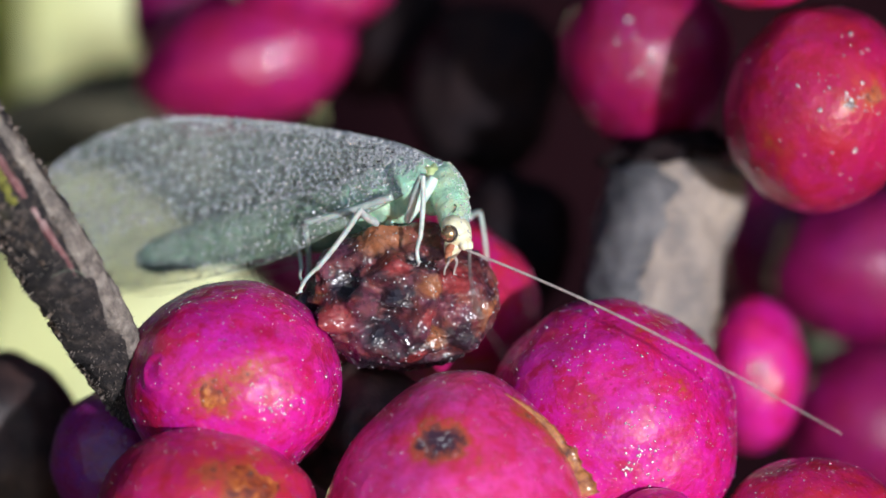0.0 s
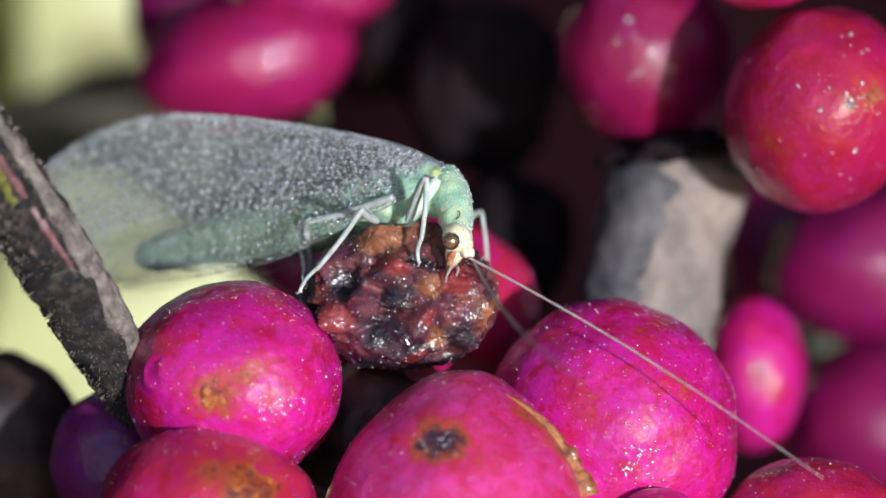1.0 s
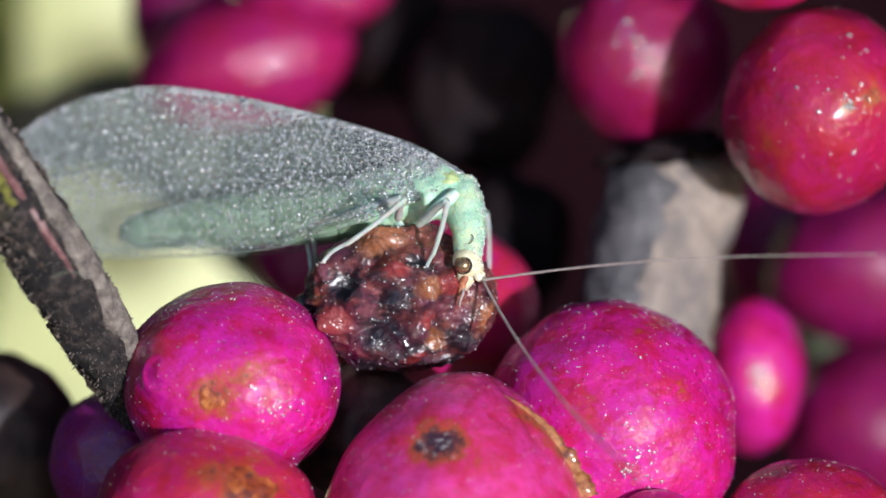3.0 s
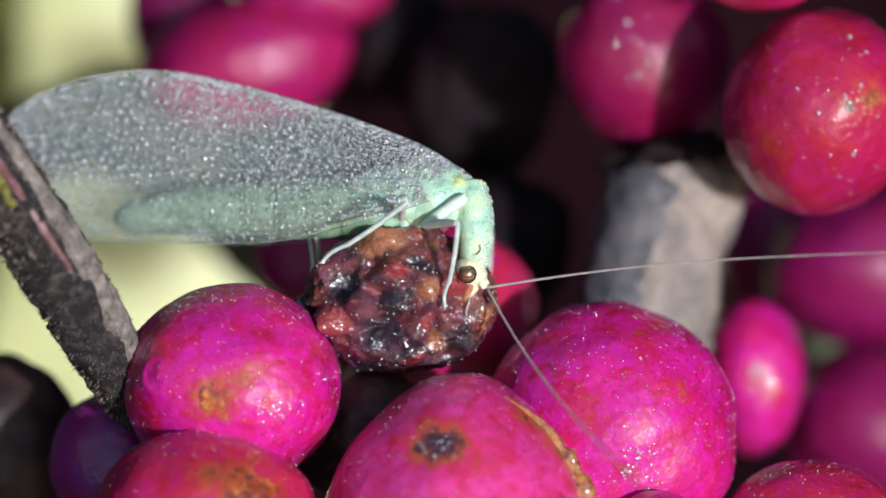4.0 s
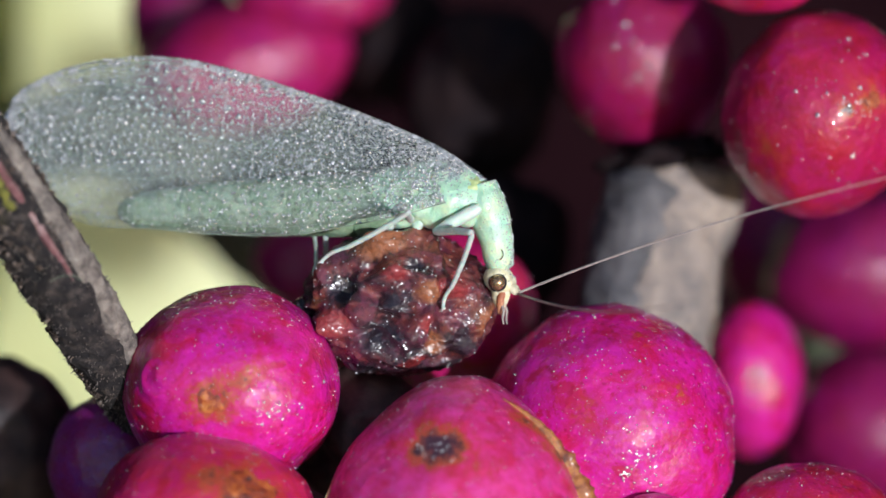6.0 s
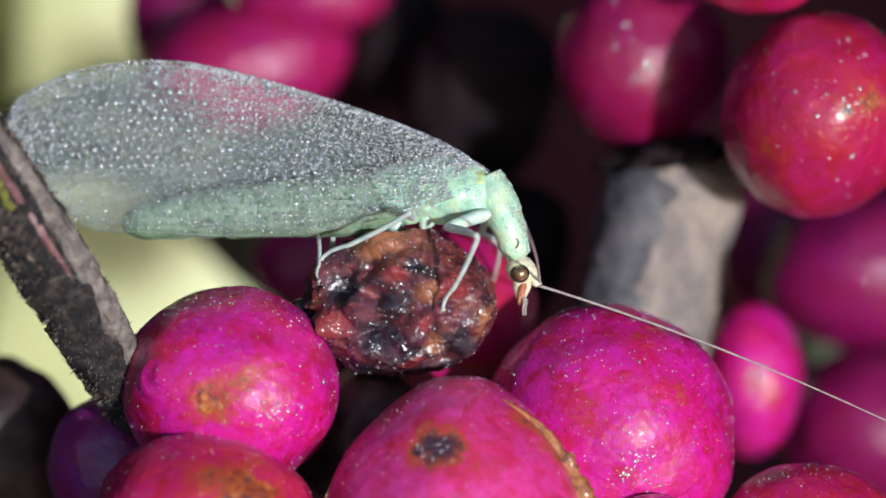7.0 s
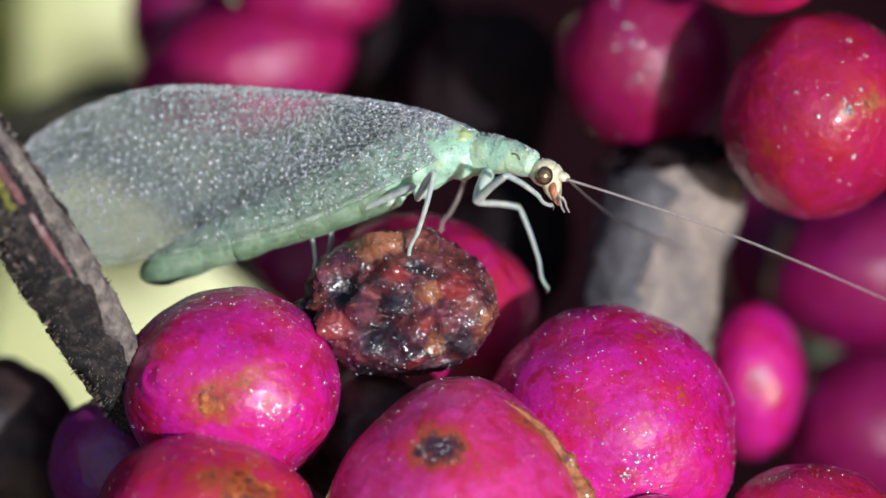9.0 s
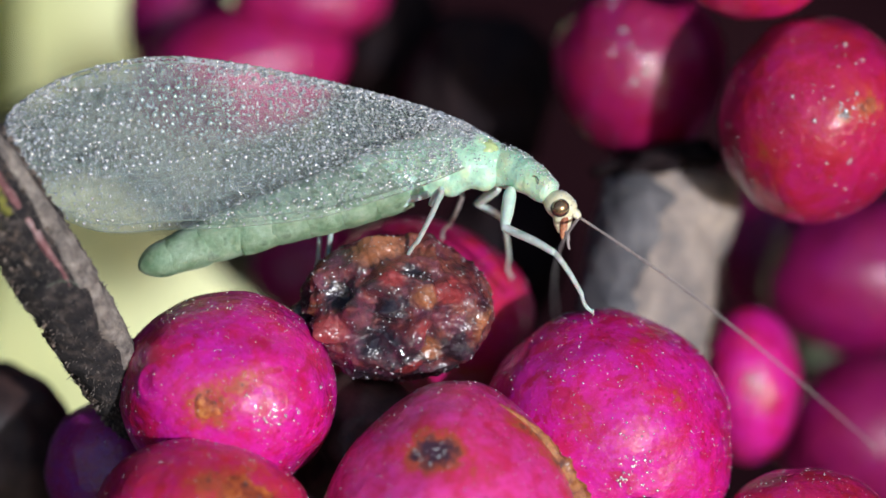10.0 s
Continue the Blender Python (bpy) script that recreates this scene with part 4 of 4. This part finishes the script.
def head_shape():
    """The head round the near eye, which is its origin."""
    mid = 0.36
    v, f = join(blob((-0.06, mid, 0.08), (0.42, 0.44, 0.38), 4, None, 0.05, 2, 3),
                blob((0.16, mid, -0.02), (0.26, 0.36, 0.36), 4, Matrix.Rotation(radians(20), 3, "Y"), 0.05, 2, 6),
                tube([(0.10, mid, -0.10), (0.18, mid, -0.40), (0.26, mid, -0.62)], (0.30, 0.24, 0.14), 16))
    ob = part("head", small_of("head", v, f, FACE), lacewing, "cream yellow head")
    dewy(ob, ([p * HEAD for p in v], f), 90, 12, 1.0)
    for s in (0, 1):
        y = 2 * mid * s
        d = 1 if s else -1
        part("eye_rim", small_of("eye_rim", *blob((0, y + 0.03 * -d, 0), (0.258, 0.19, 0.258), 4), DARK), ob, "dark rim round the eye")
        part("eye", small_of("eye", *blob((0, y + d * 0.02, 0), (0.225, 0.205, 0.225), 4), EYE), ob, "bronze shiny compound eye")
        x = mid + d * 0.13
        part("jaw", small_of("jaw", *tube(smoothed([(0.20, x, -0.38), (0.25, x, -0.54), (0.28, x - d * 0.05, -0.70), (0.32, x - d * 0.1, -0.80)]),
                                         np.linspace(0.14, 0.03, 19), 10), MOUTH), ob, "reddish brown jaw")
        part("cheek", small_of("cheek", *blob((0.22, x + d * 0.10, -0.34), (0.11, 0.09, 0.18), 3), MOUTH), ob, "red brown cheek stripe")
        part("palp", small_of("palp", *tube(smoothed([(0.30, x, -0.55), (0.42, x + d * 0.1, -0.66), (0.48, x + d * 0.14, -0.86), (0.56, x + d * 0.12, -1.0)]),
                                           np.linspace(0.05, 0.022, 19), 8), FEELER), ob, "thin jointed palp")
        part("feeler_base", small_of("feeler_base", *tube(smoothed([(0.22, x, 0.03), (0.38, x, 0.0), (0.50, x, -0.06), (0.58, x, -0.10)]),
                                                       np.interp(np.linspace(0, 1, 19), (0, 0.5, 0.8, 1), (0.10, 0.13, 0.10, 0.06)), 12), FACE), ob,
             "swollen pale feeler base")
    return ob


head = head_shape()


def antenna(length, bow, thick):
    n = 70
    line = [(length * i / n, 0, -bow * math.sin(math.pi * (i / n) ** 0.9)) for i in range(n + 1)]
    rr = [thick * (1 - 0.58 * i / n) * (1 + 0.12 * (i % 2)) for i in range(n + 1)]
    return part("antenna", mesh_of("antenna", *tube(line, rr, 8), FEELER), lacewing, "long thin grey brown antenna")


antennae = [antenna(10.4, -0.2, 0.033), antenna(9.4, 0.3, 0.036)]


class Leg:
    """coxa (front legs), femur and tibia with its foot; lengths in grid steps."""

    def __init__(self, which, coxa, femur, tibia, hip, sides, pale, stout=1.0):
        self.hip, self.sides = hip, sides
        self.size = [k * UNIT for k in (coxa, femur, tibia)]
        skin = LEG if pale else FEELER
        label = "thin pale %s leg" % which
        c, f, t = self.size
        self.coxa = None
        if coxa:
            self.coxa = limb("coxa", [(-0.1, 0, 0), (0.12 * c, 0, 0), (0.6 * c, 0, 0), (c, 0, 0)], [stout * r for r in (0.11, 0.17, 0.16, 0.10)], PALE_GREEN, label)
        self.femur = limb("femur", [(-0.05, 0, 0), (0.1 * f, 0, 0.0), (0.6 * f, 0, 0.03), (f, 0, 0)], [stout * r for r in ((0.095, 0.11, 0.10, 0.08) if coxa else (0.085, 0.10, 0.09, 0.07))], LEG, label)
        line = [(0, 0, 0), (0.06 * t, 0, 0.02), (0.35 * t, 0, 0.05), (0.68 * t, 0, 0.03), (0.74 * t, 0, 0), (0.86 * t, 0, -0.04), (0.97 * t, 0, 0), (t, 0, 0.05)]
        self.tibia = limb("tibia", line, [stout * r for r in (0.064, 0.072, 0.066, 0.060, 0.052, 0.050, 0.048, 0.056)], skin, label, self.femur, 10)
        part("claw", mesh_of("claw", *join(tube([(t - 0.03, -0.03, 0), (t + 0.05, -0.06, 0.02), (t + 0.08, -0.06, -0.05)], (0.03, 0.02, 0.008), 6),
                                           tube([(t - 0.03, 0.03, 0), (t + 0.05, 0.06, 0.02), (t + 0.08, 0.06, -0.05)], (0.03, 0.02, 0.008), 6)), FEELER), self.femur)


# ---- motion of the insect ----
MIDDLE = 0.0          # depth of the insect's middle plane
# neck x, y on the grid; pitch of the nose downwards, turn of the tail away from the lens, roll; degrees
BODY = glide([(0, 799, 294, -6, 30, 0), (1, 804, 299, -5, 29, 0), (2, 819, 303, -2, 25, 0), (2.5, 824, 306, -1, 23, 0),
              (4, 844, 317, 4, 16, 0), (5, 855, 322, 5, 13, 0), (5.5, 865, 325, 7, 12, 0), (7, 882, 312, 5, 8, 0),
              (7.5, 890, 300, 3, 6, 0), (8, 871, 265, -1, 8, 0), (8.5, 864, 253, -3, 10, 0), (9, 851, 231, -7, 16, 0),
              (9.5, 868, 236, -5, 10, 0), (10, 893, 254, 0, 3, 0)])


def spot(t, x, y, depth):
    """A place in millimetres, from its place in the drifting view."""
    dx, dy = DRIFT(t)
    return ink(x - dx, y - dy, depth)


def body(t):
    x, y, pitch, turn, roll = BODY(t)
    p = spot(t, x, y, MIDDLE)
    return pose(p.x * MM, p.y * MM, p.z * MM) @ pose(0, 0, 0, 0, 0, -turn) @ pose(0, 0, 0, 0, pitch, 0) @ pose(0, 0, 0, roll, 0, 0)


def aimed(p, q, length, away):
    """A pose at p whose x axis points at q, tilted in depth so that a limb of that length ends over q."""
    d = Vector((q.x - p.x, 0, q.z - p.z))
    if d.length < length:
        d.y = away * math.sqrt(length ** 2 - d.length ** 2)
    x = d.normalized()
    y = Vector((0, 1, 0))
    y = (y - x * y.dot(x)).normalized()
    m = Matrix((x, y, x.cross(y))).transposed().to_4x4()
    m.translation = p * MM
    return m


def tip_of(m, length):
    return (m @ Vector((length * MM, 0, 0))) / MM


def held(rows, length, depth, away, roots=None):
    """Rows for a limb from (seconds, x0, y0, x1, y1): its root and where it points. roots: places that replace the first two."""
    at = glide(rows)
    lean = glide(away) if isinstance(away, list) else None
    res = []
    for t in TIMES:
        x0, y0, x1, y1 = at(t)
        if lean:
            away = lean(t)[0]
        if roots:
            p = roots[t]
            res.append((t, body(t).inverted() @ aimed(p, spot(t, x1, y1, p.y), length, away)))
            continue
        res.append((t, body(t).inverted() @ aimed(spot(t, x0, y0, depth), spot(t, x1, y1, depth), length, away)))
    return res


def stepping(leg, rows):
    """Keys one leg from (seconds, [coxa root,] hip, knee, foot)."""
    at = glide(rows)
    keys = ([], [], [])
    for t in TIMES:
        joints = at(t).reshape(-1, 2)
        here = spot(t, *joints[0], leg.hip)
        m, inv = None, body(t).inverted()
        links = list(zip((0, 1, 2), leg.size, leg.sides))
        if not leg.coxa:
            links = links[1:]
        for (i, size, side), goal in zip(links, joints[1:]):
            q = spot(t, *goal, leg.hip)
            before, m = m, aimed(here, q, size, side)
            keys[i].append((t, (before.inverted() if i == 2 else inv) @ m))
            here = tip_of(m, size)
    for ob, k in zip((leg.coxa, leg.femur, leg.tibia), keys):
        if ob:
            walk(ob, k)
    for ob in leg.femur.children:
        if ob.name.startswith("claw"):
            walk(ob, keys[2])


def motions():
    walk(lacewing, [(t, TILT @ body(t)) for t in TIMES])
    a = own(720, 318) * MM
    droop = glide([(0, -12), (2.5, -11), (4.5, -10), (5.5, -9), (7, -7), (7.5, -4), (8, -3.2), (8.5, -3), (9, -2.6), (9.5, -1.5), (10, 2)])
    walk(abdomen, [(t, pose(*a, 0, -droop(t)[0], 0)) for t in TIMES])
    bend_rows = held([(0, 787, 330, 806, 404), (2, 805, 345, 821, 436), (4, 835, 360, 841, 472), (5, 845, 365, 863, 478),
                       (5.5, 852, 365, 873, 488), (6.8, 870, 345, 914, 468), (7.5, 880, 340, 930, 446), (8, 862, 300, 920, 360),
                       (8.4, 858, 280, 930, 325), (8.7, 855, 278, 938, 308), (9, 848, 270, 943, 292), (9.5, 868, 275, 955, 315),
                       (10, 893, 292, 972, 342)], 1.65, MIDDLE, -1)
    walk(shield, bend_rows)
    # depth of the neck's end, which the head follows
    neck_end = {t: tip_of(body(t) @ m, 1.65).y for t, m in bend_rows}
    nod = glide([(0, 795, 413, 40), (0.5, 795, 420, 40), (1, 798, 426, 40), (1.5, 805, 443, 40), (2, 809, 450, 40), (2.5, 815, 461, 38),
                 (4, 827, 485, 32), (4.5, 830, 493, 29), (5, 850, 492, 22), (5.5, 859, 504, 20), (6.8, 917, 487, 25), (7.2, 923, 480, 25),
                 (7.5, 937, 462, 24), (8, 937, 391, 20), (8.4, 942, 351, 10), (8.7, 953, 332, 12), (9, 962, 311, 0), (9.2, 963, 320, 5),
                 (9.5, 971, 341, 13), (9.8, 985, 362, 16), (10, 991, 368, 17)])
    rows = []
    for t in TIMES:
        x, y, bend = nod(t)
        p = spot(t, x, y, neck_end[t] - 0.36 * HEAD) * MM
        rows.append((t, body(t).inverted() @ pose(*p, 0, bend, -BODY(t)[3])))
    walk(head, rows)
    roots = [{t: (body(t) @ m @ (Vector((0.57, 0.36 + s * 0.13, -0.10)) * HEAD * MM)) / MM for t, m in rows} for s in (-1, 1)]
    # how far the first feeler leans from the lens
    LEAN = [(0, -0.85), (2, -0.85), (4, -0.85), (5.7, -0.85), (6.6, 0.2), (7.2, 0.3), (7.45, 1), (7.6, 1), (8.0, 0.4), (9.0, -0.4), (9.4, -1), (10, -1)]
    TIP_LEAN = [(0, -0.95), (1, -0.8), (1.6, -0.68), (2.5, -0.65), (4.5, -0.68), (5, -0.8), (5.5, -1), (10, -1)]
    walk(antennae[0], held([(0, 835, 455, 1472, 760), (0.3, 838, 457, 1511, 665), (0.6, 842, 460, 1462, 768), (1.0, 845, 465, 1437, 835),
                            (1.2, 846, 470, 1503, 683), (1.5, 850, 478, 1563, 448), (1.8, 853, 484, 1490, 626), (1.9, 853, 485, 1514, 558), (2.0, 854, 487, 1525, 556), (2.1, 854, 488, 1520, 586), (2.2, 855, 490, 1515, 611), (2.4, 856, 493, 1527, 560), (2.5, 857, 495, 1530, 503),
                            (2.7, 858, 497, 1503, 473), (3.8, 874, 508, 1551, 420), (4.0, 876, 509, 1556, 448), (4.1, 877, 510, 1540, 545), (4.2, 878, 510, 1543, 556), (4.3, 879, 511, 1552, 470), (4.5, 880, 512, 1555, 405),
                            (4.7, 885, 508, 1543, 279), (5.0, 898, 504, 1531, 351), (5.3, 904, 514, 1499, 485), (5.5, 905, 518, 1510, 440),
                            (5.7, 908, 518, 1442, 242), (6.8, 955, 508, 1642, 790), (7.3, 962, 498, 1653, 765), (7.5, 975, 485, 1545, 872)],
                           10.4, MIDDLE - 0.5, LEAN, roots[0])[:76]
         + held([(7.5, 975, 485, 1545, 872), (7.9, 974, 432, 1551, 796), (8.0, 976, 415, 1551, 756), (8.2, 980, 385, 1519, 755), (8.5, 992, 362, 1555, 656),
                 (8.8, 1000, 345, 1575, 654), (9.0, 1000, 318, 1590, 550), (9.2, 1002, 335, 1580, 640), (9.4, 1003, 352, 1527, 792),
                 (9.6, 1008, 360, 1381, 820), (9.8, 1018, 375, 1478, 820), (10, 1020, 372, 1525, 783)], 10.4, MIDDLE - 0.5, LEAN, roots[0])[76:])
    walk(antennae[1], held([(0, 833, 455, 895, 625), (0.5, 838, 460, 905, 640), (1, 843, 465, 990, 632), (1.6, 848, 480, 1005, 690), (2.5, 855, 500, 1045, 735),
                            (4.0, 858, 525, 1070, 775), (4.5, 862, 530, 1030, 700), (5.0, 890, 525, 1150, 680), (5.5, 895, 533, 1380, 735),
                            (6.2, 930, 500, 1100, 450), (6.8, 955, 480, 893, 325), (7.0, 957, 483, 862, 335), (7.2, 960, 485, 880, 370), (7.3, 962, 482, 905, 400), (7.5, 968, 470, 1035, 472),
                            (7.6, 968, 462, 1080, 350), (7.9, 974, 410, 1120, 30), (8.0, 978, 395, 1092, 0), (8.2, 985, 365, 1196, 290),
                            (8.5, 992, 358, 1035, 480), (8.8, 998, 342, 1248, 614), (9.0, 996, 316, 1240, 455), (9.2, 986, 310, 948, 195),
                            (9.4, 992, 345, 1060, 300)], 9.4, MIDDLE + 0.1, TIP_LEAN, roots[1])[:95]
         + held([(9.4, 992, 345, 1060, 300), (9.6, 990, 375, 900, 448), (9.8, 995, 395, 912, 492), (10, 1010, 410, 972, 556)],
                9.4, MIDDLE + 0.1, TIP_LEAN, roots[1])[95:])
    front = Leg("front", 80, 105, 155, MIDDLE - 0.6, (-1, -1, 1), True)
    stepping(front, [(0, 765, 320, 722, 388, 748, 312, 740, 466), (1.5, 775, 325, 725, 390, 760, 318, 740, 466), (2.6, 797, 340, 735, 398, 782, 335, 740, 466),
                     (3.7, 815, 350, 742, 403, 806, 395, 786, 542), (5, 830, 360, 752, 408, 818, 400, 785, 543), (5.5, 835, 365, 760, 412, 828, 408, 783, 545),
                     (7.2, 860, 380, 795, 400, 845, 420, 782, 548), (8, 845, 345, 803, 382, 822, 408, 785, 548), (8.5, 850, 335, 810, 372, 820, 404, 785, 545),
                     (8.7, 845, 330, 812, 365, 868, 345, 880, 435), (9, 862, 308, 843, 355, 895, 312, 975, 365), (9.2, 865, 312, 836, 357, 905, 312, 1020, 402)][:12]
             + [(9.4, 865, 315, 838, 365, 922, 402, 947, 553), (9.65, 872, 327, 845, 372, 925, 398, 947, 550),
                (9.8, 893, 335, 886, 395, 985, 402, 1100, 500), (10, 903, 340, 893, 403, 980, 448, 1047, 553)])
    far_front = Leg("front", 80, 95, 155, MIDDLE + 0.5, (1, 1, 1), True, 0.75)
    stepping(far_front, [(0, 815, 345, 830, 385, 850, 375, 867, 525), (2, 820, 350, 835, 385, 857, 373, 865, 528), (4, 840, 360, 845, 400, 868, 380, 865, 530),
                         (5.5, 855, 370, 860, 410, 883, 390, 862, 532), (6.8, 870, 370, 850, 410, 885, 438, 862, 536), (7.5, 870, 375, 855, 415, 890, 415, 868, 530),
                         (8, 868, 352, 845, 400, 885, 372, 942, 445), (8.4, 872, 335, 862, 385, 925, 375, 965, 465), (8.7, 868, 330, 856, 380, 915, 355, 976, 478),
                         (9, 868, 305, 848, 358, 920, 366, 972, 517)]
             + [(9.2, 870, 315, 845, 355, 874, 348, 914, 482), (9.6, 872, 325, 850, 365, 885, 345, 912, 482), (9.8, 878, 328, 838, 362, 886, 385, 908, 482),
                (10, 880, 335, 845, 360, 890, 385, 906, 490)])
    middle = Leg("middle", 0, 95, 184, MIDDLE - 0.6, (0, -1, 1), True)
    stepping(middle, [(0, 665, 395, 638, 373, 530, 515), (1.6, 665, 385, 642, 372, 530, 515), (1.9, 690, 375, 710, 347, 568, 456), (2.5, 700, 385, 715, 350, 572, 462),
                      (4, 710, 385, 718, 360, 570, 463), (5.5, 725, 390, 722, 375, 568, 463), (7.2, 730, 385, 724, 378, 568, 456), (7.5, 770, 385, 800, 370, 703, 452),
                      (7.9, 752, 365, 788, 318, 726, 460), (8.4, 745, 352, 790, 308, 725, 462), (9, 740, 350, 768, 305, 722, 462), (9.5, 742, 352, 770, 313, 722, 462),
                      (10, 765, 360, 782, 336, 718, 466)])
    far_middle = Leg("middle", 0, 90, 120, MIDDLE + 0.5, (0, 1, 1), False, 0.75)
    stepping(far_middle, [(0, 745, 350, 760, 365, 785, 400), (7.5, 830, 365, 832, 375, 785, 405), (8, 800, 330, 812, 345, 782, 405),
                          (9, 800, 310, 822, 318, 780, 405), (10, 805, 330, 818, 345, 782, 420)])
    hind = Leg("hind", 0, 190, 130, MIDDLE - 0.5, (0, 1, 1), True)
    stepping(hind, [(0, 690, 350, 535, 395, 545, 505), (5.5, 735, 355, 565, 398, 570, 495), (7.5, 770, 365, 590, 398, 578, 490), (8, 745, 340, 587, 388, 573, 485),
                    (9, 730, 330, 584, 389, 572, 488), (10, 755, 345, 584, 386, 570, 492)])
    far_hind = Leg("hind", 0, 200, 125, MIDDLE + 0.5, (0, 1, -1), True, 0.75)
    stepping(far_hind, [(0, 690, 365, 520, 425, 536, 500), (2, 700, 365, 530, 422, 548, 508), (4, 720, 360, 540, 402, 556, 502), (5.5, 735, 365, 550, 410, 557, 495),
                        (7.5, 760, 370, 560, 405, 566, 498), (8, 735, 345, 548, 392, 562, 495), (9, 720, 335, 543, 392, 561, 495), (10, 740, 350, 562, 388, 558, 498)])


# the cluster leans with the lens
for ob in list(scene.objects):
    if ob.parent is None and ob.type in {"MESH", "EMPTY"} and ob.name not in {"ground", "green_lacewing"}:
        ob.matrix_basis = TILT @ ob.matrix_basis

motions()
